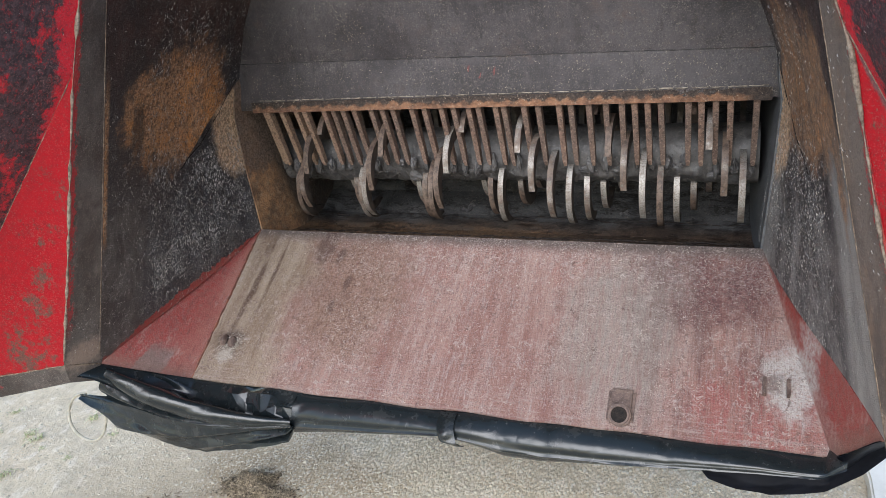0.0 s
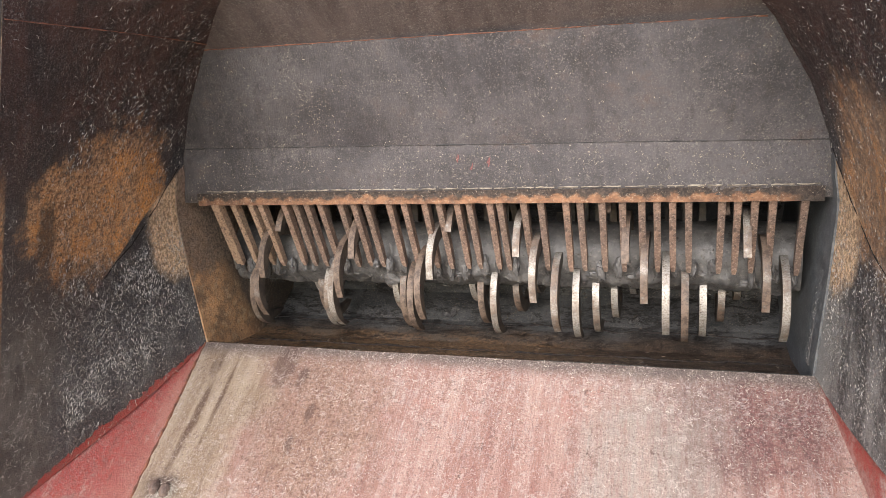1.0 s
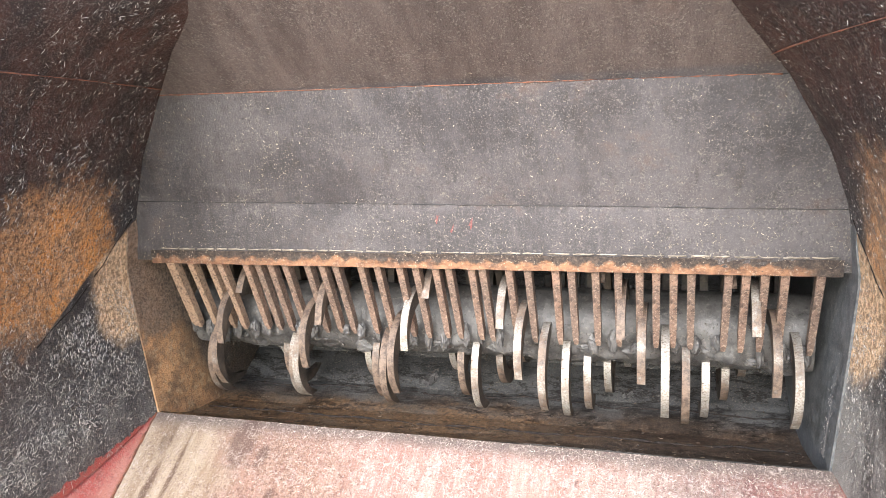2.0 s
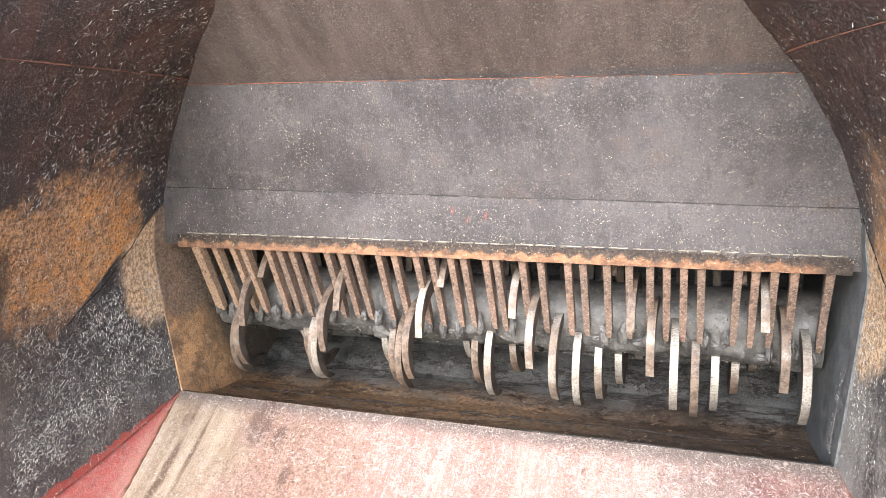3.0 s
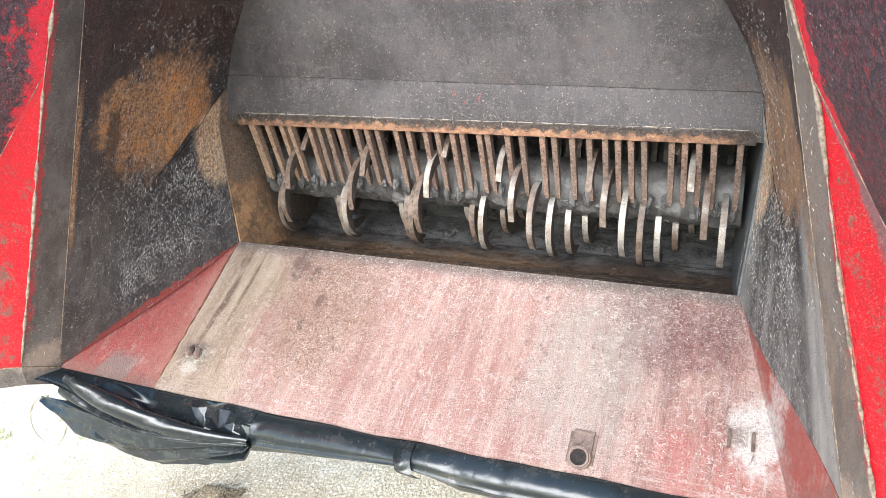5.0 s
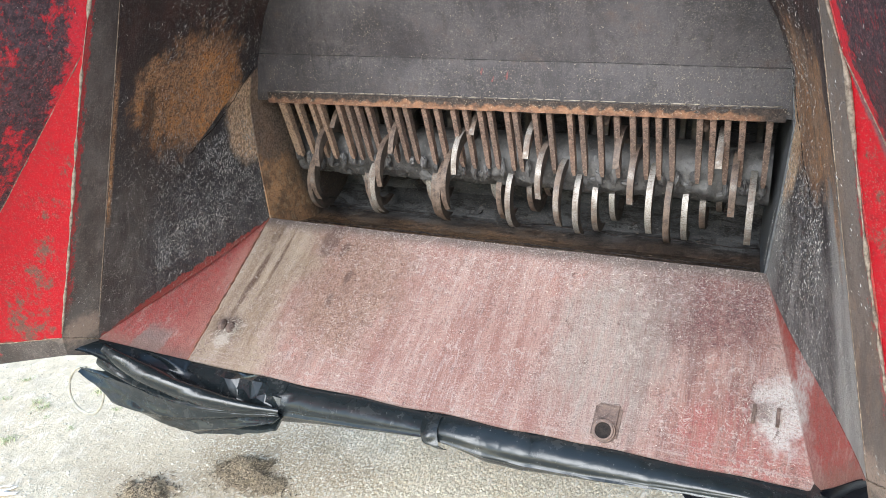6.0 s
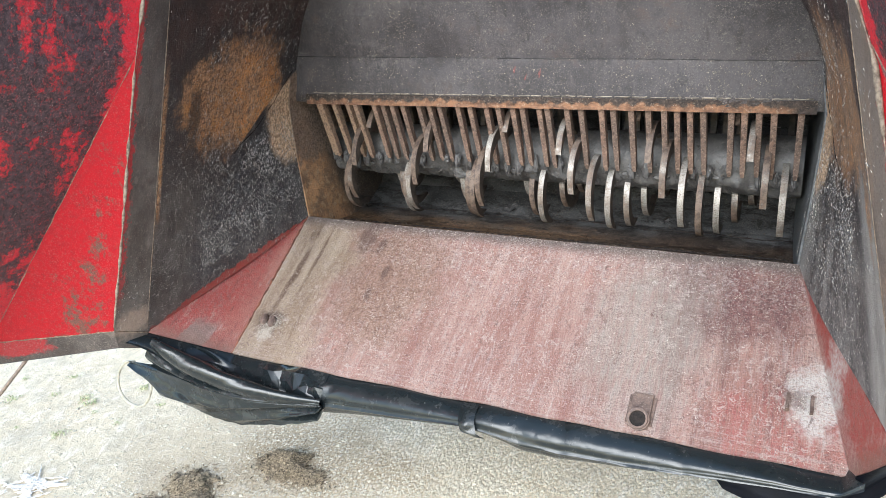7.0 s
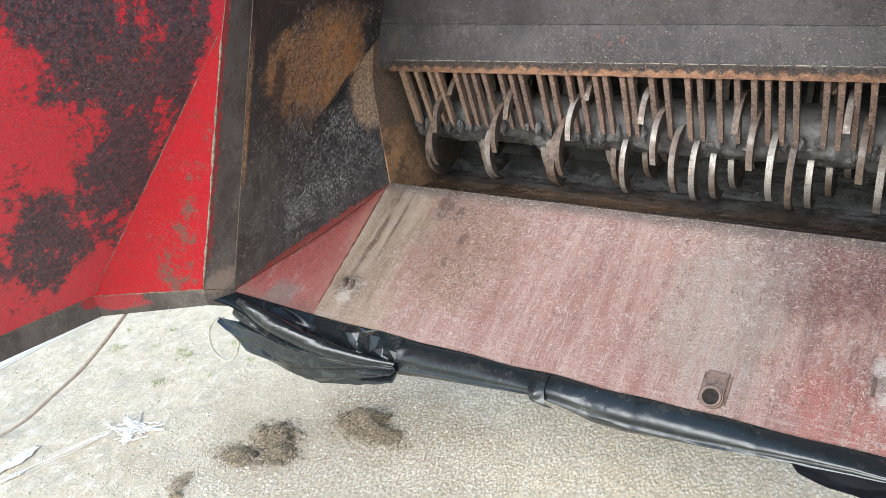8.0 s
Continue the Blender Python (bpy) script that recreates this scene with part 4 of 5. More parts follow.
while x < 0.565:
    d = rng.uniform(0.020, 0.040)
    pts = [Vector(hood_at(x + d * k / 4, 1.1235)) + Vector((0, -0.001, rng.uniform(-0.0007, 0.0007))) for k in range(5)]
    hang("stitch_weld", tube_mesh("stitch_weld", pts, rng.uniform(0.0010, 0.0017), PALE_WELD, 6, 0.3, rng), hopper, "pale stitch weld")
    x += d + rng.uniform(0.003, 0.008)

for x, z, h in ((-0.018, 1.183, 0.019), (0.007, 1.166, 0.013), (0.040, 1.174, 0.020)):
    for k in range(3):
        fn = lambda u, v, x=x + (k - 1) * 0.0016, z=z + rng.uniform(-0.003, 0.003), h=h * rng.uniform(0.4, 0.9): hood_at(x + 0.0018 * (u - 0.5) * (1.3 - v) + 0.003 * v, z + h * (v - 0.5), 0.0015)
        sheet("paint_mark", fn, 1, 3, 0.0004, 1, DULL_RED, hopper, "small red paint stroke")

# trough behind the floor plate
PAN = [(0.030, 0.787), (0.046, 0.786), (0.060, 0.770), (0.13, 0.746), (0.22, 0.734), (0.32, 0.744), (0.40, 0.785), (0.45, 0.85), (0.475, 0.94), (0.47, 1.05), (0.44, 1.16), (0.36, 1.22), (0.20, 1.24), (0.085, 1.23)]


def pan_fn(u, v):
    k = v * (len(PAN) - 1)
    i = min(int(k), len(PAN) - 2)
    f = k - i
    y, z = PAN[i][0] + (PAN[i + 1][0] - PAN[i][0]) * f, PAN[i][1] + (PAN[i + 1][1] - PAN[i][1]) * f
    x = -0.632 + 1.25 * u
    return x, y, z + 0.003 * noise.noise((x * 7, y * 7, 2.0))


sheet("trough_pan", pan_fn, 60, 52, 0.006, -1, TROUGH, hopper, "dark wet trough floor, brown with residue")
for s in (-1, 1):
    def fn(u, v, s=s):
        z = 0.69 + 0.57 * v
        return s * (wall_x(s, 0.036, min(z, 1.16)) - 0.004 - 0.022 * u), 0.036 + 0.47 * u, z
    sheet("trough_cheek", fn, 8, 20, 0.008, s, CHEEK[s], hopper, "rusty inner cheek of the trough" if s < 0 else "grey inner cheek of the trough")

# fixings on the floor plate
SLOPE = math.degrees(math.atan(0.565))
def on_plate(x, y, h=0.0):
    n = Vector((0, -math.sin(radians(SLOPE)), math.cos(radians(SLOPE))))
    return Matrix.Translation(Vector((x, y, plate_z(y))) + n * h) @ pose(0, 0, 0, SLOPE)


def fix(name, bm, material, m, label=""):
    bmesh.ops.transform(bm, matrix=m, verts=bm.verts)
    return part(name, bm, material, hopper, label)


for dx in (-0.020, 0.020):
    fix("lug", block((dx - 0.003, -0.018, -0.004), (dx + 0.003, 0.016, 0.015), 0.0012), BOLT, on_plate(0.626, -0.248), "short welded lug")


def worn_head(seed):
    """A bolt head rubbed round and pitted."""
    bm = bmesh.new()
    bmesh.ops.create_icosphere(bm, subdivisions=3, radius=1.0)
    for v in bm.verts:
        k = 1 + 0.10 * noise.noise(v.co * 2.5 + Vector((seed, 0, 0))) + 0.05 * noise.noise(v.co * 8 + Vector((0, seed, 0)))
        v.co = Vector((v.co.x * 0.0092 * k, v.co.y * 0.0150 * k, max(v.co.z, -0.4) * 0.0140 * k))
    return bm


for dx, dy in ((-0.0125, 0.001), (0.0125, -0.002)):
    fix("bolt_head", worn_head(dx * 900), BOLT, on_plate(-0.556 + dx, -0.262 + dy, 0.002), "worn rounded bolt head")
# pipe socket let into a rounded pad
pad = block((-0.025, -0.018, -0.006), (0.025, 0.054, 0.0095), 0.006)
bracket = fix("bracket", pad, BOLT, on_plate(0.357, -0.3245), "worn steel pad on the floor plate")
# the black disc below the rim stands in for shade inside the pipe
for name, r0, r1, high, paint, label in (("socket", 0.0150, 0.0185, 0.0275, BOLT, "open pipe socket"), ("collar", 0.0180, 0.0212, 0.0200, BOLT, "worn weld collar round the pipe"), ("socket_shade", 0.0002, 0.0155, 0.0215, CRUST_HOLLOW, "black disc for the shade inside the pipe")):
    me = ring_mesh(name, r0, r1, high, paint, 28)
    me.transform(on_plate(0.357, -0.3245, -0.004) @ pose(0, 0, 0, 20))
    ob = tagged(new(name, me), label)
    ob.parent = bracket

# chassis that carries the hopper
chassis = thing("chassis", (0, 0.75, 0), "dark steel machine body standing on the gravel behind the hopper", "machine")
part("body", block((-0.60, 0.53, 0.0), (0.60, 1.6, 1.25), 0.01), FRAME, chassis)
part("cross_beam", block((-0.60, 0.30, 0.60), (0.60, 0.53, 0.70), 0.005), FRAME, chassis)

# ---- stripper comb ----
comb = thing("stripper_comb", (0, 0.08, 1.085), "rusty comb of flat stripper bars under the hood", "comb")
rail_fn = lambda u, v: (-0.597 + 1.20 * u, 0.0632 - 0.0015 * noise.noise((u * 60, v * 3, 0)), 1.0945 + 0.0255 * v - 0.0012 * (1 - v) * noise.noise((u * 50, 0, 3)))
sheet("rail", rail_fn, 140, 4, 0.009, -1, RAIL, comb, "orange rusty rail along the comb")
NBAR, X0, X1 = 35, -0.582, 0.572
AXIS = Vector((0, 0.228, 0.944))
TUBE_R = 0.068


def bar_mesh():
    """A flat bar that leans back from the hood to the tube, in its own plane."""
    prof_front = [(0.068, 1.106), (0.083, 1.066), (0.098, 1.025), (0.113, 0.984), (0.124, 0.952), (0.132, 0.940)]
    prof_back = [(0.089, 1.104), (0.101, 1.068), (0.114, 1.029), (0.128, 0.988), (0.138, 0.958), (0.142, 0.948)]
    wide = [0.0064, 0.0060, 0.0059, 0.0057, 0.0050, 0.0034]
    verts, faces = [], []
    n = len(prof_front)
    for sx in (-1, 1):
        for (y, z), w in zip(prof_front, wide):
            verts.append((sx * w, y, z))
        for (y, z), w in zip(prof_back, wide):
            verts.append((sx * w, y, z))
    m = 2 * n
    for i in range(n - 1):
        faces += [(i, i + 1, n + i + 1, n + i), (m + i, m + n + i, m + n + i + 1, m + i + 1)]
        faces += [(i, m + i, m + i + 1, i + 1), (n + i, n + i + 1, m + n + i + 1, m + n + i)]
    faces += [(0, n, m + n, m), (n - 1, m + n - 1, m + 2 * n - 1, 2 * n - 1)]
    return mesh_of("stripper_bar", verts, faces, BAR)


bars = bar_mesh()
for i in range(NBAR):
    x = X0 + (X1 - X0) * i / (NBAR - 1)
    ob = hang("stripper_bar", bars, comb, "", (x + rng.uniform(-0.002, 0.002), rng.uniform(-0.002, 0.002), rng.uniform(-0.002, 0.002)))
    ob.rotation_euler = (0, rng.uniform(-0.012, 0.012), 0)

# ---- rotor ----
rotor = thing("rotor", AXIS, "feed rotor with curved worn claws set in spirals", "rotor")


def caked(u, v):
    x = -0.600 + 1.19 * u
    t = 2 * math.pi * v
    low = min(1, max(0, -math.sin(t) * 1.8 + 0.35)) * (1 if math.cos(t) > 0 else 0.3)
    belly = max(0, -math.sin(t) - 0.8) * 4
    r = TUBE_R - 0.001 + (1 - 0.8 * belly) * low * (0.014 * max(0, noise.noise((x * 14, math.cos(t) * 2, math.sin(t) * 2))) + 0.008 * noise.noise((x * 38, math.cos(t) * 5, math.sin(t) * 5)) + 0.004 * noise.noise((x * 90, math.cos(t) * 10, math.sin(t) * 10))) + 0.0012 * noise.noise((x * 150, math.cos(t) * 16, math.sin(t) * 16))
    return x, AXIS.y - r * math.cos(t), AXIS.z + r * math.sin(t)


tv, tf = [], []
NU, NV = 420, 48
for i in range(NU + 1):
    for j in range(NV):
        tv.append(caked(i / NU, j / NV))
for i in range(NU):
    for j in range(NV):
        tf.append((i * NV + j, (i + 1) * NV + j, (i + 1) * NV + (j + 1) % NV, i * NV + (j + 1) % NV))
hang("tube", mesh_of("tube", tv, tf, TUBE, True), rotor, "steel tube caked with grey residue")


def claw_mesh():
    """A sickle in its own plane: the rim sweeps out from the tube to a tip. Angles run from the front downwards."""
    n = 20
    outer, inner = [], []
    for i in range(n + 1):
        f = i / n
        a = radians(-68 + 68 * f)
        r = 0.070 + 0.101 * math.sin(min(f / 0.88, 1) * math.pi / 2) ** 0.9
        outer.append((a, r))
        inner.append((a, 0.050 if f < 0.22 else max(0.050, r - 0.004 - 0.058 * (1 - f) ** 0.85)))
    w = 0.0067
    verts, faces, mats = [], [], []
    for sx in (-w, w):
        for ring in (outer, inner):
            for a, r in ring:
                verts.append((sx, -r * math.cos(a), -r * math.sin(a)))
    k = n + 1
    for i in range(n):
        faces.append((i, i + 1, k + i + 1, k + i)), mats.append(1)
        faces.append((2 * k + i, 3 * k + i, 3 * k + i + 1, 2 * k + i + 1)), mats.append(1)
        faces.append((i, 2 * k + i, 2 * k + i + 1, i + 1)), mats.append(0)
        faces.append((k + i, k + i + 1, 3 * k + i + 1, 3 * k + i)), mats.append(1)
    faces.append((n, 2 * k + n, 3 * k + n, k + n)), mats.append(0)
    faces.append((0, k, 3 * k, 2 * k)), mats.append(1)
    me = mesh_of("claw", verts, faces, CLAW_EDGE)
    me.materials.append(CLAW_FACE)
    for p, q in zip(me.polygons, mats):
        p.material_index = q
        p.use_smooth = True
    me.set_sharp_from_angle(angle=radians(35))
    return me


claws = claw_mesh()
pitch = (X1 - X0) / (NBAR - 1)
MID, TIP_R, TIP_L = 18, -45.0, 82.0
for i in range(NBAR - 1):
    x = X0 + pitch * (i + 0.5)
    tip_angle = TIP_R + 30 * (i - MID) if i >= MID else TIP_L + 33 * (MID - 1 - i)
    for k in range(2):
        ob = hang("claw", claws, rotor)
        ob.matrix_parent_inverse = Matrix.Identity(4)
        ob.location = (x + rng.uniform(-0.0015, 0.0015), 0, 0)
        ob.rotation_euler = (radians(tip_angle + 180 * k + rng.uniform(-3, 3)), 0, rng.uniform(-0.02, 0.02))


# matted residue: thin cakes on the tube, hanging wads at the ends of the bars
def wad(x, y, z, wide, deep, tall, seed, parent):
    bm = bmesh.new()
    bmesh.ops.create_icosphere(bm, subdivisions=3, radius=1.0)
    for v in bm.verts:
        c = v.co.copy()
        k = 1 + 0.35 * noise.noise(c * 1.6 + Vector((seed * 3.1, 0, 0))) + 0.12 * noise.noise(Vector((c.x * 6, c.y * 6, c.z * 1.5 + seed))) + 0.14 * noise.noise(c * 13 + Vector((0, seed * 2.3, 0)))
        v.co = Vector((x + c.x * k * wide, y + c.y * k * deep, z + c.z * k * tall - 0.3 * tall * max(0, c.x * math.sin(seed))))
    part("residue_clump", bm, TUBE, parent)


rc = random.Random(23)
for i in range(14):
    t0 = radians(rc.uniform(8, 50))
    wad(-0.58 + 1.15 * i / 13 + rc.uniform(-0.02, 0.02), AXIS.y - (TUBE_R - 0.001) * math.cos(t0), AXIS.z - (TUBE_R - 0.001) * math.sin(t0), rc.uniform(0.012, 0.024), rc.uniform(0.005, 0.009), rc.uniform(0.007, 0.013), i * 1.7, rotor)
for i in range(NBAR):
    if rc.random() < 0.25 and i > 5:
        continue
    big = 1.5 if i < 4 or i > NBAR - 3 else 1.0
    wad(X0 + pitch * i + rc.uniform(-0.004, 0.004), 0.143 + rc.uniform(-0.004, 0.006), rc.uniform(0.930, 0.948), rc.uniform(0.006, 0.011) * big, rc.uniform(0.007, 0.011), rc.uniform(0.010, 0.022) * big, 40 + i * 1.3, comb)

# seam round the wear plate on each side wall
for s in (-1, 1):
    pts = []
    for y, z in ((0.045, 1.185), (0.02, 1.162), (-0.003, 1.146), (-0.033, 1.117), (-0.078, 1.090), (-0.127, 1.065), (-0.182, 1.048), (-0.216, 1.029)):
        pts.append(Vector((y, z, 0)))
    path = [p for a, b in zip(pts, pts[1:]) for p in line(a, b, 8)]
    pts = [(s * (wall_x(s, p.x, p.y) + 0.0004 + 0.003 * noise.noise((p.x * 5, p.y * 5, s))), p.x, p.y) for p in path]
    hang("wear_plate_seam", tube_mesh("wear_plate_seam", pts, 0.0014, CRUST_HOLLOW, 6, 0.3, rng), hopper, "dark gap along the wear plate")

for y0, seed in ((0.066, 1.0), (0.30, 5.0), (0.17, 9.0)):
    pts = []
    for x in np.linspace(-0.60, 0.58, 110):
        y = y0 + 0.022 * noise.noise((x * 5, seed, 0)) + 0.008 * noise.noise((x * 22, seed, 1))
        pts.append((x, y, float(np.interp(y, [p[0] for p in PAN[:8]], [p[1] for p in PAN[:8]])) + 0.001))
    hang("residue_ridge", tube_mesh("residue_ridge", pts, 0.0017, CRUST_HOLLOW, 6, 0.9, rng), hopper, "dark crusted residue line")

# ---- loose chaff on the steel ----
def slivers(name, places, long, thin, material, label, category, seed, curl=1.6):
    """Thin curled fibres, three-sided, lying at (place, normal) pairs: one object."""
    r = random.Random(seed)
    verts, faces = [], []
    for p, n in places:
        n = Vector(n).normalized()
        d = n.cross(Vector((r.uniform(-1, 1), r.uniform(-1, 1), r.uniform(-1, 1))))
        if d.length < 1e-4:
            continue
        d.normalize()
        e = n.cross(d)
        a, b = r.uniform(*long), r.uniform(*thin) / 2
        bend, t, lift = r.uniform(-curl, curl), r.uniform(0, 1), r.uniform(-0.2, 0.35)
        c = Vector(p) + n * b * 0.7
        k = len(verts)
        for i in range(4):
            f = i / 3
            ang = bend * (f - 0.5)
            way = d * math.cos(ang) + e * math.sin(ang)
            side = n.cross(way)
            w = b * (0.45, 1.0, 0.9, 0.35)[i]
            q = c + n * lift * a * f * f
            verts += [q - side * w, q + side * w, q + n * w * 1.4]
            c = c + way * a / 3
        for i in range(3):
            o = k + i * 3
            for j in range(3):
                faces.append((o + j, o + (j + 1) % 3, o + 3 + (j + 1) % 3, o + 3 + j))
        faces += [(k, k + 2, k + 1), (k + 9, k + 10, k + 11)]
    me = bpy.data.meshes.new(name)
    me.from_pydata([tuple(v) for v in verts], [], faces)
    me.materials.append(material)
    return tagged(new(name, me), label, category, kind="stuff")


def on_sheet(fn, count, seed, keep, lift=0.0):
    """Places on a sheet with the normal towards the hopper's inside."""
    r, out = random.Random(seed), []
    while len(out) < count:
        u, v = r.random(), r.random()
        p = Vector(fn(u, v))
        if r.random() > keep(p):
            continue
        n = (Vector(fn(min(u + 0.01, 1), v)) - Vector(fn(max(u - 0.01, 0), v))).cross(Vector(fn(u, min(v + 0.01, 1))) - Vector(fn(u, max(v - 0.01, 0))))
        if n.dot(Vector((0.1, -1.4, 1.4)) - p) < 0:
            n = -n
        n.normalize()
        out.append((p + n * lift, n))
    return out


def clump(p, scale, lo, hi):
    return min(1, max(0, (noise.noise(Vector(p) * scale) - lo) / (hi - lo)))


def wall_keep(p):
    return (1.0 if p.z < 1.05 else 0.30) * (0.45 + 0.55 * clump(p, 7, -0.15, 0.45)) * (0.30 + 0.7 * clump(p, 26, -0.2, 0.3)) * (1 if p.y > -0.33 else 0.12) * (1 if p.z > wall_low(p.y) + 0.07 else 0.15)


slivers("wall_chaff", on_sheet(wall_fn(-1), 6600, 10, wall_keep), (0.003, 0.009), (0.0004, 0.0009), DULL_CHAFF, "pale curled chaff stuck to the dark side wall", "chaff", 5)
slivers("wall_chaff", on_sheet(wall_fn(1), 4600, 12, lambda p: wall_keep(p) + (0.5 * clump(p, 9, -0.3, 0.3) if p.z < 1.06 and p.y > -0.30 else 0.02)), (0.002, 0.006), (0.0004, 0.0008), DULL_CHAFF, "fine pale chaff stuck to the rubbed side wall", "chaff", 15)
slivers("strip_chaff", on_sheet(strip_fn(1), 260, 13, lambda p: clump(p, 6, -0.2, 0.3)) + on_sheet(strip_fn(-1), 120, 14, lambda p: clump(p, 6, 0.0, 0.3)), (0.002, 0.007), (0.0005, 0.0010), DULL_CHAFF, "pale chaff on the folded edge strips", "chaff", 16)
slivers("wing_chaff", on_sheet(WINGS[-1], 700, 17, lambda p: 0.1 + clump(p, 4, -0.3, 0.4)) + on_sheet(WINGS[1], 300, 18, lambda p: 0.1 + clump(p, 4, -0.3, 0.4)), (0.002, 0.005), (0.0004, 0.0008), DULL_CHAFF, "tiny pale chaff specks on the red wings", "chaff", 19)
bits = on_sheet(hood_fn(1.105, 1.42, 0.004), 1700, 21, lambda p: 0.09 + (0.8 * clump(p, 14, -0.3, 0.4) if p.z < 1.19 else 0.0) + (0.5 if p.z < 1.135 and abs(p.x) < 0.2 else 0) + 1.3 * clump((p.x, p.z, 0), 9, 0.0, 0.4) * math.exp(-((p.x + 0.32) / 0.10) ** 2 - ((p.z - 1.29) / 0.04) ** 2))
slivers("hood_chaff", bits, (0.0015, 0.005), (0.0004, 0.0009), mat_island("hood_chaff", (0.10, 0.085, 0.065), (0.56, 0.48, 0.37)), "pale chaff sticking to the hood", "chaff", 6)
bits = on_sheet(plate_fn, 2600, 31, lambda p: 0.06 + 0.6 * clump(p, 8, -0.1, 0.5) + (2.2 * clump(p, 17, -0.3, 0.3) if p.y > -0.07 - 0.05 * noise.noise((p.x * 5, 0, 0)) and p.x > -0.30 else 0))
for x0, y0, wide in ((-0.552, -0.282, 0.016), (-0.530, -0.265, 0.014), (0.636, -0.250, 0.03)):
    r8 = random.Random(18)
    for i in range(260):
        x, y = x0 + r8.gauss(0, wide), y0 + r8.gauss(0, wide * 0.8)
        bits.append(((x, y, plate_z(y) + r8.uniform(0, 0.004)), (r8.uniform(-0.5, 0.5), -0.5, 1)))
slivers("floor_chaff", bits, (0.002, 0.008), (0.0004, 0.0010), CHAFF, "fine curled chaff scattered on the floor plate", "chaff", 7)
bits = on_sheet(lambda u, v: pan_fn(u, 0.08 + 0.42 * v), 900, 41, lambda p: 0.2 + clump(p, 10, 0.0, 0.5))
slivers("trough_litter", bits, (0.003, 0.009), (0.0008, 0.0020), mat_island("wet_litter", (0.010, 0.007, 0.006), (0.085, 0.058, 0.036), 0.7), "dark chopped litter in the trough", "litter", 8)
bits = []
r9 = random.Random(9)
for i in range(2600):
    t = radians(r9.triangular(-35, 72, 28))
    x = r9.uniform(-0.59, 0.58)
    if noise.noise((x * 16, t * 2, 7.0)) < r9.uniform(-0.5, 0.3):
        continue
    rr = TUBE_R + r9.uniform(0.000, 0.012)
    bits.append(((x, AXIS.y - rr * math.cos(t), AXIS.z - rr * math.sin(t)), (0, -math.cos(t), -math.sin(t))))
slivers("rotor_residue", bits, (0.002, 0.006), (0.0006, 0.0015), mat_island("grey_residue", (0.04, 0.036, 0.033), (0.165, 0.150, 0.135)), "grey matted residue on the rotor tube", "residue", 10)

# ---- black plastic film along the lip ----
film = thing("plastic_sheet", (0, -0.36, 0.5), "torn black plastic sheet hanging along the hopper lip", "plastic sheet")
BOT = ([-0.62, -0.34, -0.17, 0.015, 0.09, 0.14, 0.21, 0.50, 0.69, 0.76], [0.470, 0.480, 0.502, 0.524, 0.508, 0.496, 0.494, 0.530, 0.548, 0.585])


def facets(a, b, seed):
    """Flat triangles between random heights on a skewed lattice: the look of creased film."""
    a += 0.35 * b
    i, j = math.floor(a), math.floor(b)
    f, g = a - i, b - j
    h = lambda p, q: noise.noise((p * 7.31 + 0.5, q * 5.17 + 0.3, seed)) * 1.6
    if f + g < 1:
        return h(i, j) * (1 - f - g) + h(i + 1, j) * f + h(i, j + 1) * g
    return h(i + 1, j + 1) * (f + g - 1) + h(i + 1, j) * (1 - g) + h(i, j + 1) * (1 - f)


def band_fn(u, v):
    """Film pressed over the lip: a shoulder that rounds forward, then a front face that tucks in below."""
    x = -0.752 + 1.482 * u
    lip = 0.567 + max(0, x - 0.70) * 1.2 + max(0, -0.602 - x) * 0.70
    back = -0.346 - max(0, -0.602 - x) * 0.88
    low = float(np.interp(x, BOT[0], BOT[1]))
    close = min(1, max(0, (-0.60 - x) / 0.14))
    low += (lip - 0.010 - low) * close * close * (3 - 2 * close)
    pinch = max(0, 1 - abs(noise.noise((x * 4.5, 0, 4.0))) * 9)
    lumps = math.exp(-((x + 0.40) / 0.085) ** 2)
    loose = 0.03 + 0.5 * lumps + 0.2 * math.exp(-((x - 0.13) / 0.035) ** 2)
    top = lip + 0.002 - 0.003 * pinch
    mid = top - (0.52 + 0.10 * noise.noise((x * 4, 0, 9.0))) * (top - low)
    fold = (0.015 * facets(x * 19, v * 3, 2.0) + 0.0045 * facets(x * 50, v * 8, 6.0)) * min(1, v * 5) * loose + 0.002 * noise.noise((x * 5, v * 0.8, 14.0)) * min(1, v * 4)
    if v < 0.6:
        a = 0.5 * math.pi * v / 0.6
        return x, back + 0.010 - 0.052 * math.sin(a) ** 1.15 + fold, top - (top - mid) * (1 - math.cos(a)) + 0.018 * lumps * facets(x * 21, v * 4, 33.0) * min(1, v * 5)
    f = (v - 0.6) / 0.4
    ease = 0.004 * math.sin(math.pi * f) + 0.003 * noise.noise((x * 7, f * 2, 8.0)) * f
    wrinkle = 0.0035 * max(0, 1 - abs(f - 0.35 - 0.25 * noise.noise((x * 2.5, 0, 4.0))) / 0.16)
    return x, back - 0.042 + 0.016 * f * f - ease - wrinkle + fold, mid + (low - mid) * f


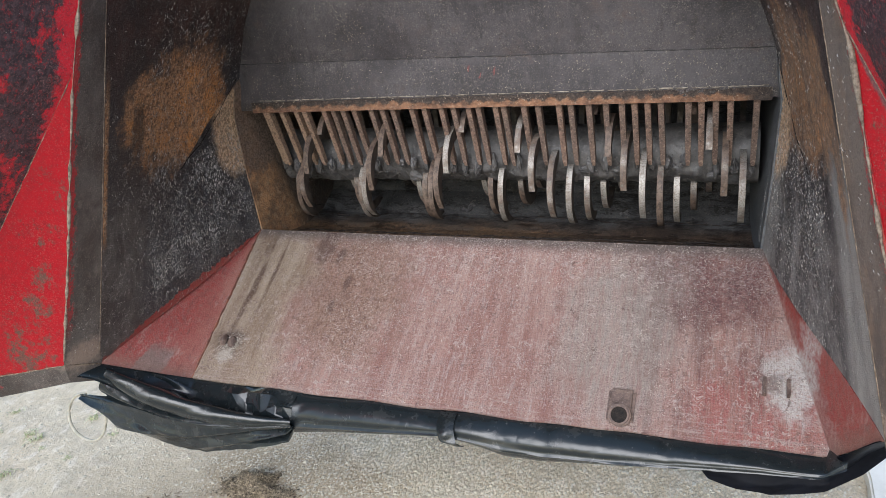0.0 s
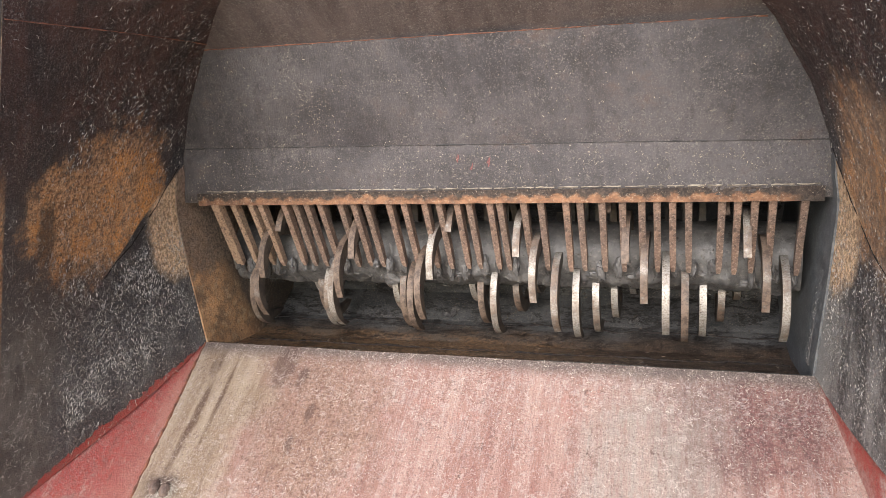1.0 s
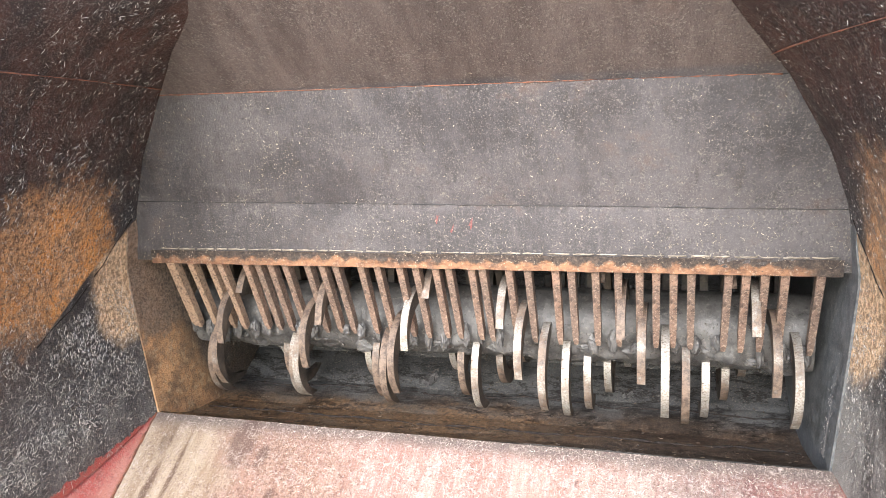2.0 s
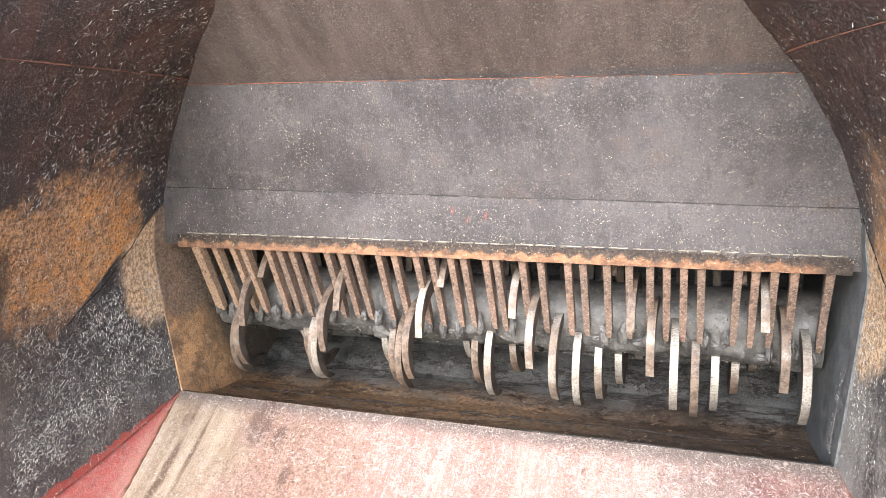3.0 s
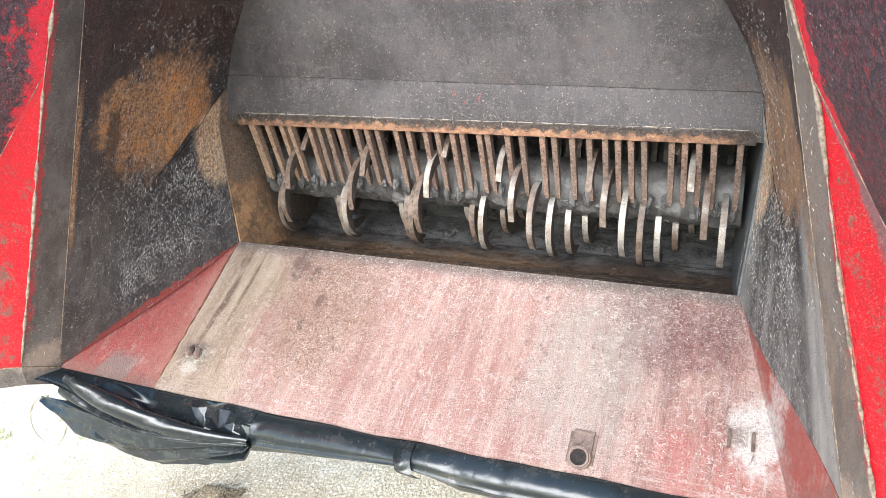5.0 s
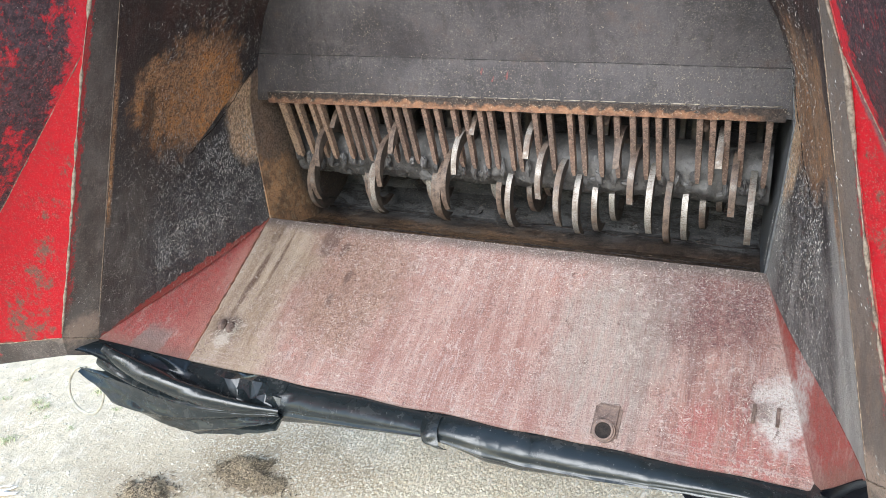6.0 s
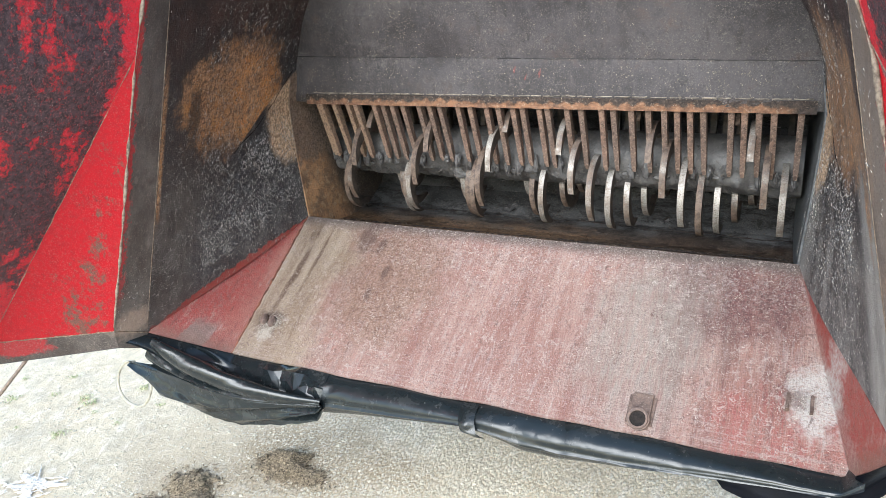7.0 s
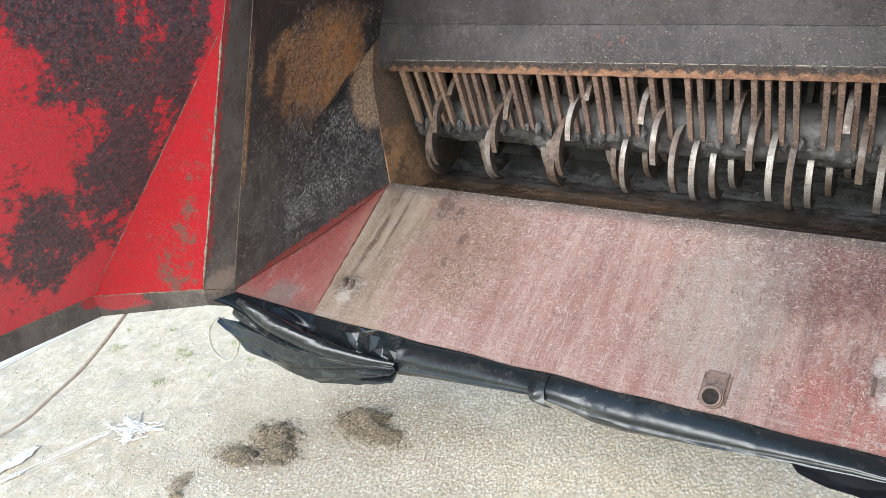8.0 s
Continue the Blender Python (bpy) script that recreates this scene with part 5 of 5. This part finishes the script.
def crease_fn(u, v):
    """Film bunched up at one end of the band, in flat facets."""
    i, j = round(u * 10), round(v * 5)
    edge = min(1, min(i, 10 - i) / 2, min(j, 5 - j))
    jig = lambda k: noise.noise((i * 3.7 + 0.4, j * 2.9 + 0.2, k))
    x = -0.520 + 0.190 * u + 0.007 * jig(1.0) * edge
    p = Vector(band_fn((x + 0.752) / 1.482, min(1, max(0, 0.10 + 0.78 * v + 0.05 * jig(2.0) * edge))))
    return x, p.y - 0.0015 - edge * (0.004 + 0.016 * jig(3.0)), p.z + 0.001 + edge * (0.003 + 0.014 * jig(4.0))


sheet("rolled_edge", band_fn, 290, 44, 0.0015, 1, BLACK_FILM, film, "glossy rolled edge", True)
sheet("crease", crease_fn, 10, 5, 0.0012, 1, BLACK_FILM, film, "bunched film with sharp shiny facets")


def bent(ctrl, f):
    """A smooth curve through evenly spaced control points."""
    n = len(ctrl) - 1
    k = min(int(f * n), n - 1)
    t = f * n - k
    p = [Vector(ctrl[min(max(k + q, 0), n)]) for q in (-1, 0, 1, 2)]
    return 0.5 * (2 * p[1] + (p[2] - p[0]) * t + (2 * p[0] - 5 * p[1] + 4 * p[2] - p[3]) * t * t + (3 * p[1] - p[0] - 3 * p[2] + p[3]) * t ** 3)


# lines that run along the flap, from the hopper's corner to its loose end
LIP_LINE = ((-0.775, -0.480, 0.660), (-0.664, -0.407, 0.6135), (-0.560, -0.372, 0.548), (-0.335, -0.396, 0.526))
RECESS = ((-0.770, -0.466, 0.642), (-0.645, -0.404, 0.574), (-0.520, -0.396, 0.532), (-0.330, -0.398, 0.522))
RIDGE = ((-0.722, -0.474, 0.658), (-0.612, -0.458, 0.612), (-0.480, -0.440, 0.567), (-0.322, -0.408, 0.534))
ROUND = ((-0.722, -0.484, 0.646), (-0.616, -0.480, 0.598), (-0.484, -0.457, 0.555), (-0.322, -0.412, 0.530))
UNDER = ((-0.735, -0.474, 0.630), (-0.630, -0.470, 0.574), (-0.493, -0.455, 0.541), (-0.322, -0.410, 0.526))
TUCK = ((-0.765, -0.436, 0.624), (-0.655, -0.430, 0.561), (-0.505, -0.446, 0.531), (-0.322, -0.409, 0.523))
PLEAT = ((-0.785, -0.452, 0.588), (-0.675, -0.456, 0.552), (-0.512, -0.449, 0.526), (-0.322, -0.409, 0.522))
PLEAT_IN = ((-0.812, -0.415, 0.540), (-0.700, -0.420, 0.540), (-0.520, -0.443, 0.522), (-0.322, -0.408, 0.521))
APRON = ((-0.928, -0.388, 0.514), (-0.745, -0.432, 0.532), (-0.530, -0.444, 0.518), (-0.323, -0.408, 0.519))
HEM_U = (0, 0.12, 0.20, 0.28, 0.45, 0.60, 0.80, 0.96, 1)
HEM_X = (-0.928, -0.866, -0.826, -0.798, -0.690, -0.600, -0.460, -0.345, -0.325)
HEM_Z = (0.494, 0.482, 0.460, 0.418, 0.390, 0.386, 0.425, 0.470, 0.506)


def flap_fn(u, v):
    """Down from the lip into a recess, out over a soft roll, two pleats, then an apron to the torn hem."""
    hem = Vector((float(np.interp(u, HEM_U, HEM_X)), -0.384, float(np.interp(u, HEM_U, HEM_Z)) + 0.003 * noise.noise((u * 22, 0, 3.0))))
    top = bent(APRON, u)
    if v > 0.55:
        f = (v - 0.55) / 0.45
        p = top.lerp(hem, f)
        swell = math.sin(math.pi * min(1, f * 1.05)) * math.sin(math.pi * min(1, 0.08 + u * 0.95))
        p.y -= 0.020 * max(0, swell)
        # long soft folds that run down to the loose end, and one sharp kink
        p.y += 0.026 * facets(u * 3.2 + f * 1.2, f * 2.2, 11.0) * min(1, f * 4) + 0.006 * facets(u * 8, f * 5, 12.0) * min(1, f * 4)
        p.y += 0.010 * max(0, 1 - abs(f - 0.32 - 0.9 * (u - 0.45)) / 0.10) * max(0, 1 - abs(u - 0.55) / 0.22)
        return p
    lines = [LIP_LINE, RECESS, RIDGE, ROUND, UNDER, TUCK, PLEAT, PLEAT_IN, APRON]
    p = bent([bent(c, u) for c in lines], v / 0.55)
    p.y += min(1, v * 12) * (0.0034 * facets(u * 9, v * 16, 5.0) + 0.0018 * noise.noise((u * 7, v * 9, 2.0)))
    return p


sheet("hanging_flap", flap_fn, 120, 110, 0.0012, -1, BLACK_FILM, film, "sagging creased flap", True)


def flap_r(u, v):
    x = 0.50 + 0.29 * u
    f = min(max((x - 0.708) / 0.045, 0), 1)
    top, back = 0.562 + 0.130 * f, -0.346 - 0.120 * f
    low = float(np.interp(x, [0.50, 0.525, 0.57, 0.62, 0.70, 0.75, 0.79], [0.545, 0.508, 0.494, 0.490, 0.516, 0.560, 0.615]))
    k = min(1, v * 1.4)
    return x + 0.02 * v * (u - 0.5), back + (-0.372 - back) * k + 0.006 * facets(x * 18, v * 3, 17.0), top + (low - top) * v


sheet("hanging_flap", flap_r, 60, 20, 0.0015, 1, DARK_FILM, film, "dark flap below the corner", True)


def strap_fn(u, v):
    x = 0.004 + 0.036 * u + 0.020 * v * v
    p = Vector(band_fn((x + 0.752) / 1.482, 0.06 + 0.90 * v))
    return x, p.y - 0.006 - 0.010 * math.sin(u * 2.6 + 0.3) - 0.004 * facets(u * 2, v * 3, 21.0), p.z + 0.003 - 0.006 * v


sheet("fold", strap_fn, 14, 26, 0.0015, 1, BLACK_FILM, film, "overlapping crease in the film", True)

# cord loop tied to the torn end
pts = [(-0.951 + 0.060 * math.sin(a) * (1 + 0.06 * math.sin(2 * a)), -0.372 + 0.012 * math.cos(a), 0.431 + 0.061 * math.cos(a)) for a in np.linspace(0.25, 2 * math.pi + 0.1, 44)]
cord = new("cord_loop", tube_mesh("cord_loop", pts, 0.0036, CORD, 8))
tagged(cord, "pale cord loop hanging from the torn plastic", "cord")

# ---- rope from the wing ----
rope_pts = [(-0.9, -0.575, 0.735), (-0.99, -0.55, 0.655), (-1.118, -0.55, 0.547), (-1.251, -0.55, 0.435), (-1.37, -0.575, 0.33), (-1.51, -0.605, 0.227), (-1.643, -0.64, 0.123), (-1.822, -0.67, 0.012), (-1.95, -0.72, 0.008), (-2.2, -0.80, 0.006), (-2.6, -0.86, 0.006)]
fine_pts = []
for i in range(len(rope_pts) - 1):
    fine_pts += line(rope_pts[i], rope_pts[i + 1], 6)[:-1]
for k in range(3):
    fine_pts = [fine_pts[0]] + [(fine_pts[i - 1] + fine_pts[i] * 2 + fine_pts[i + 1]) / 4 for i in range(1, len(fine_pts) - 1)] + [fine_pts[-1]]
rope = new("rope", tube_mesh("rope", fine_pts, 0.0046, ROPE, 9, 0.06, random.Random(4)))
tagged(rope, "brown rope running from the wing hem to the gravel", "rope")

# ---- concrete at both sides of the gravel ----
CONC = mat_plain("pale_concrete", (0.72, 0.68, 0.61), (0.84, 0.80, 0.73), 9, 0.9)
def slab_at(name, lo, hi, label):
    bm = block(lo, hi, 0.006)
    bmesh.ops.subdivide_edges(bm, edges=bm.edges, cuts=40, use_grid_fill=True)
    for v in bm.verts:
        v.co += Vector((0.03 * noise.noise(v.co * 3.1) + 0.02 * noise.noise(v.co * 9), 0.03 * noise.noise(v.co * 3.1 + Vector((5, 0, 0))), 0.004 * noise.noise(v.co * 5)))
    me = bpy.data.meshes.new(name)
    bm.to_mesh(me)
    bm.free()
    me.materials.append(CONC)
    return tagged(new(name, me), label, "pavement", kind="structure")


slab_at("pavement", (-5.0, -3.0, -0.10), (-2.30, 4.0, 0.012), "pale concrete slab beside the gravel")
slab_at("pavement", (0.90, -0.6, -0.10), (3.2, 3.2, 0.030), "pale concrete slab beside the gravel")

# ---- gravel, weeds, heaps, film scraps ----
rg = random.Random(77)
sv, sf = [], []
for i in range(62000):
    x, y = (rg.uniform(-2.27, 0.9), rg.uniform(-0.95, 1.3)) if i < 16000 else (rg.uniform(-1.5, 0.85), rg.uniform(-0.75, 0.35))
    if noise.noise((x * 2.2, y * 2.2, 9.0)) < rg.uniform(-0.7, 0.35) or (i >= 16000 and rg.random() > min(1, (x + 1.5) * 1.6) * min(1, (0.35 - y) * 3)):
        continue
    r = 0.0016 + 0.0026 * rg.random() + 0.0050 * rg.random() ** 12
    z = ground_height(x, y)
    k = len(sv)
    t = rg.uniform(0, 6.3)
    for a in range(4):
        q = r * rg.uniform(0.7, 1.4)
        sv.append((x + q * math.cos(t + a * 1.57), y + q * math.sin(t + a * 1.57), z + r * rg.uniform(0.0, 0.3)))
    sv.append((x + r * rg.uniform(-0.3, 0.3), y + r * rg.uniform(-0.3, 0.3), z + r * rg.uniform(0.35, 0.75)))
    sv.append((x, y, z - r * 0.4))
    for a in range(4):
        b = (a + 1) % 4
        sf += [(k + a, k + b, k + 4), (k + b, k + a, k + 5)]
me = bpy.data.meshes.new("gravel")
me.from_pydata(sv, [], sf)
me.materials.append(STONE)
tagged(new("gravel", me), "loose pale gravel stones and grit", "gravel", kind="stuff")


def heap(cx, cy, lobes, count, clods, seed, label):
    """A ragged mound of chopped stalks, with a few trodden clods beside it."""
    r = random.Random(seed)

    def top(x, y):
        best = 0.0
        for a, b, w, d, h in lobes:
            q = math.hypot((x - a) / w, (y - b) / d) + 0.45 * noise.noise((x * 22, y * 22, seed)) + 0.25 * noise.noise((x * 60, y * 60, seed))
            best = max(best, h * max(0, 1 - max(q, 0) ** 1.3))
        return best

    verts, faces, n, w = [], [], 60, 0.20
    for i in range(n + 1):
        for j in range(n + 1):
            x, y = -w + 2 * w * i / n, -w + 2 * w * j / n
            z = top(x, y)
            verts.append((cx + x, cy + y, ground_height(cx + x, cy + y) + (z * (1 + 0.5 * noise.noise((x * 70, y * 70, seed))) if z > 0 else -0.004)))
    for i in range(n):
        for j in range(n):
            q = (i * (n + 1) + j, (i + 1) * (n + 1) + j, (i + 1) * (n + 1) + j + 1, i * (n + 1) + j + 1)
            if max(verts[a][2] - ground_height(verts[a][0], verts[a][1]) for a in q) > 0:
                faces.append(q)
    for a, b, s in clods:
        k, sides = len(verts), 11
        zc = max(top(a, b) * 0.7, 0) + ground_height(cx + a, cy + b)
        for rim, hh in ((1.0, 0.0), (0.85, 0.14), (0.4, 0.20)):
            for e in range(sides):
                t = 6.283 * e / sides
                q = s * rim * (1 + 0.3 * noise.noise((math.cos(t) * 2 + a * 50, math.sin(t) * 2, seed)))
                verts.append((cx + a + q * math.cos(t), cy + b + q * 0.8 * math.sin(t), zc + s * hh + 0.002 * r.random()))
        for ring in range(2):
            for e in range(sides):
                f = (e + 1) % sides
                faces.append((k + ring * sides + e, k + ring * sides + f, k + (ring + 1) * sides + f, k + (ring + 1) * sides + e))
        faces.append(tuple(k + 2 * sides + e for e in range(sides)))
    done = 0
    while done < count:
        a, b, lw, ld, h = lobes[r.randrange(len(lobes))]
        x, y = a + r.gauss(0, lw * 0.6), b + r.gauss(0, ld * 0.6)
        z = top(x, y)
        if z <= 0 and r.random() > 0.34:
            continue
        done += 1
        t, l, th = r.uniform(0, 6.3), r.uniform(0.005, 0.017), r.uniform(0.0006, 0.0015)
        d = Vector((math.cos(t), math.sin(t), r.uniform(-0.3, 0.6))) * l / 2
        e = Vector((-math.sin(t), math.cos(t), 0)) * th
        c = Vector((cx + x, cy + y, z + ground_height(cx + x, cy + y) + th + 0.001))
        k = len(verts)
        verts += [tuple(c - d - e), tuple(c + d - e), tuple(c + d + e), tuple(c - d + e), tuple(c + Vector((0, 0, th * 2)))]
        faces += [(k, k + 1, k + 4), (k + 1, k + 2, k + 4), (k + 2, k + 3, k + 4), (k + 3, k, k + 4), (k, k + 3, k + 2, k + 1)]
    me = bpy.data.meshes.new("fodder_mound")
    me.from_pydata(verts, [], faces)
    me.materials.append(HEAP)
    return tagged(new("fodder_mound", me), label, "mound", "fodder mounds on the gravel")


heap(-0.965, -0.290, [(-0.015, 0.045, 0.085, 0.065, 0.026), (-0.055, -0.075, 0.060, 0.042, 0.016), (0.050, -0.01, 0.060, 0.045, 0.016)], 3200, [(0.075, -0.045, 0.026), (0.03, -0.075, 0.018), (0.085, 0.0, 0.018), (-0.01, -0.05, 0.02)], 1, "brown chopped fodder heaped in two lobes on gravel")
heap(-0.755, -0.065, [(-0.010, 0.005, 0.090, 0.066, 0.034), (0.085, -0.02, 0.065, 0.036, 0.009)], 3200, [], 2, "small brown chopped fodder mound on gravel")
heap(-1.07, -0.545, [(-0.01, 0.01, 0.032, 0.042, 0.008), (0.025, -0.035, 0.026, 0.022, 0.006)], 60, [], 3, "flattened brown fodder clod on gravel")


def weed(cx, cy, size, seed):
    r = random.Random(seed)
    verts, faces = [], []
    for i in range(34):
        t, l = r.uniform(0, 6.3), size * r.uniform(0.3, 1.0)
        bx, by = cx + r.gauss(0, size * 0.5), cy + r.gauss(0, size * 0.5)
        d, e = Vector((math.cos(t), math.sin(t), 0)), Vector((-math.sin(t), math.cos(t), 0)) * size * 0.07
        p0 = Vector((bx, by, ground_height(bx, by)))
        p1, p2 = p0 + d * l * 0.4 + Vector((0, 0, l * 0.5)), p0 + d * l + Vector((0, 0, l * 0.35))
        k = len(verts)
        verts += [tuple(p0 - e * 0.5), tuple(p0 + e * 0.5), tuple(p1 + e), tuple(p1 - e), tuple(p2)]
        faces += [(k, k + 1, k + 2, k + 3), (k + 3, k + 2, k + 4)]
    me = bpy.data.meshes.new("weed")
    me.from_pydata(verts, [], faces)
    me.materials.append(GREEN)
    return tagged(new("weed", me), "small yellow-green weed tuft in the gravel", "weed", "weeds in the gravel")


for i, (x, y, d) in enumerate(((-1.995, -0.10, 0.026), (-1.72, 0.0, 0.024), (-1.67, -0.02, 0.026), (-1.614, -0.205, 0.026), (-1.80, -0.225, 0.012), (-1.55, 0.13, 0.026), (-1.9, 0.10, 0.02), (-1.47, -0.08, 0.014), (-1.86, -0.02, 0.016), (-1.60, -0.06, 0.012), (-2.08, 0.02, 0.014), (-1.40, 0.06, 0.016))):
    weed(x, y, d, 50 + i)


def ribbon(verts, faces, pts, wide, seed, lift):
    """A crumpled strip of film along pts, wide at its middle."""
    pts = [Vector(p) for p in pts]
    run = [p for a, b in zip(pts, pts[1:]) for p in line(a, b, 10)[:-1]] + [pts[-1]]
    k, n, m = len(verts), len(run), 6
    for i, p in enumerate(run):
        d = (run[min(i + 1, n - 1)] - run[max(i - 1, 0)]).normalized()
        e = Vector((-d.y, d.x, 0))
        f = i / (n - 1)
        w = wide * (0.25 + 0.75 * math.sin(math.pi * min(max(f, 0.04), 0.96)) ** 0.5) * (0.8 + 0.6 * noise.noise((f * 6, seed, 0)))
        for j in range(m + 1):
            q = p + e * w * (j / m - 0.5) + d * 0.010 * noise.noise((f * 9, j * 0.9, seed))
            h = ground_height(q.x, q.y) + 0.003 + lift * max(0, 0.35 + noise.noise((f * 8, j * 0.8, seed + 4)))
            verts.append((q.x, q.y, h))
    for i in range(n - 1):
        for j in range(m):
            a = k + i * (m + 1) + j
            faces.append((a, a + 1, a + m + 2, a + m + 1))


def scrap(strips, lift, label):
    """Crumpled film lying on the gravel: overlapping folds."""
    x, y = strips[0][0][0]
    ob = thing("film_scrap", (x, y, ground_height(x, y)), label, "plastic film", "film scraps on the gravel")
    for i, (pts, wide) in enumerate(strips):
        verts, faces = [], []
        ribbon(verts, faces, [(x, y, 0) for x, y in pts], wide, 3.0 + i * 7, lift)
        fold = hang("fold", mesh_of("fold", verts, faces, WHITE_FILM, True), ob)
        fold.modifiers.new("thickness", "SOLIDIFY").thickness = 0.0005
    return ob


fold_rng = random.Random(71)
folds = [([(-1.53, -0.40), (-1.47, -0.41), (-1.41, -0.40)], 0.040), ([(-1.52, -0.46), (-1.45, -0.43), (-1.34, -0.385)], 0.034), ([(-1.47, -0.42), (-1.43, -0.46), (-1.40, -0.495)], 0.040)]
for k in range(14):
    t, q = fold_rng.uniform(0, 6.3), fold_rng.uniform(0.1, 1.0)
    cx, cy = -1.45 + 0.075 * q * math.cos(t), -0.425 + 0.055 * q * math.sin(t)
    t2, l = fold_rng.gauss(0.55, 0.6), fold_rng.uniform(0.03, 0.065)
    dx, dy = l * math.cos(t2), l * math.sin(t2)
    folds.append(([(cx - dx, cy - dy), (cx + fold_rng.uniform(-0.015, 0.015), cy + fold_rng.uniform(-0.015, 0.015)), (cx + dx, cy + dy)], fold_rng.uniform(0.006, 0.018)))
scrap(folds, 0.006, "crumpled white plastic film scrap lying on gravel")
scrap([([(-1.66, -0.80), (-1.655, -0.72), (-1.665, -0.63)], 0.060), ([(-1.60, -0.80), (-1.585, -0.75), (-1.57, -0.735)], 0.028)], 0.007, "long twisted white plastic film strip on gravel")
strand_rng = random.Random(12)
sv, sf = [], []
for k in range(12):
    a = Vector((-1.508 + strand_rng.uniform(-0.014, 0.014), -0.48 + strand_rng.uniform(-0.012, 0.012), 0.006))
    b = Vector((-1.550 + strand_rng.uniform(-0.034, 0.034), -0.735 + strand_rng.uniform(-0.04, 0.10), 0.006))
    o = len(sv)
    for i in range(9):
        p = a.lerp(b, i / 8) + Vector((strand_rng.uniform(-0.003, 0.003), strand_rng.uniform(-0.003, 0.003), strand_rng.uniform(0, 0.005)))
        p.z += ground_height(p.x, p.y)
        sv += [tuple(p + Vector((0.0008, -0.0004, 0))), tuple(p + Vector((-0.0008, 0.0004, 0))), tuple(p + Vector((0, 0, 0.0008)))]
    for i in range(8):
        q = o + i * 3
        for e in range(3):
            sf.append((q + e, q + (e + 1) % 3, q + 3 + (e + 1) % 3, q + 3 + e))
me = mesh_of("film_strands", sv, sf, WHITE_FILM)
tagged(new("film_strands", me), "stretched white film strands trailing over the gravel", "plastic film", kind="stuff")

# crumpled foil left in the trough
foil_r = random.Random(31)
for fx, fy, size in ((-0.145, 0.335, 0.018), (0.281, 0.325, 0.012)):
    verts, faces = [], []
    for k in range(5):
        t = foil_r.uniform(0, 6.3)
        ribbon_at = Vector((fx + foil_r.uniform(-0.4, 0.4) * size, fy + foil_r.uniform(-0.4, 0.4) * size, 0.752))
        d, e = Vector((math.cos(t), math.sin(t), 0.2)) * size, Vector((-math.sin(t), math.cos(t), 0.6)) * size * 0.3
        k0 = len(verts)
        for i in range(5):
            c = ribbon_at + d * (i / 2 - 1) + Vector((0, 0, foil_r.uniform(0, 0.5) * size))
            verts += [tuple(c - e), tuple(c + e)]
        for i in range(4):
            faces.append((k0 + i * 2, k0 + i * 2 + 1, k0 + i * 2 + 3, k0 + i * 2 + 2))
    me = bpy.data.meshes.new("foil_scrap")
    me.from_pydata(verts, [], faces)
    me.materials.append(TUBE)
    ob = tagged(new("foil_scrap", me), "crumpled grey film scrap lying in the trough", "plastic film", "scraps in the trough")
    thick = ob.modifiers.new("thickness", "SOLIDIFY")
    thick.thickness = 0.0005
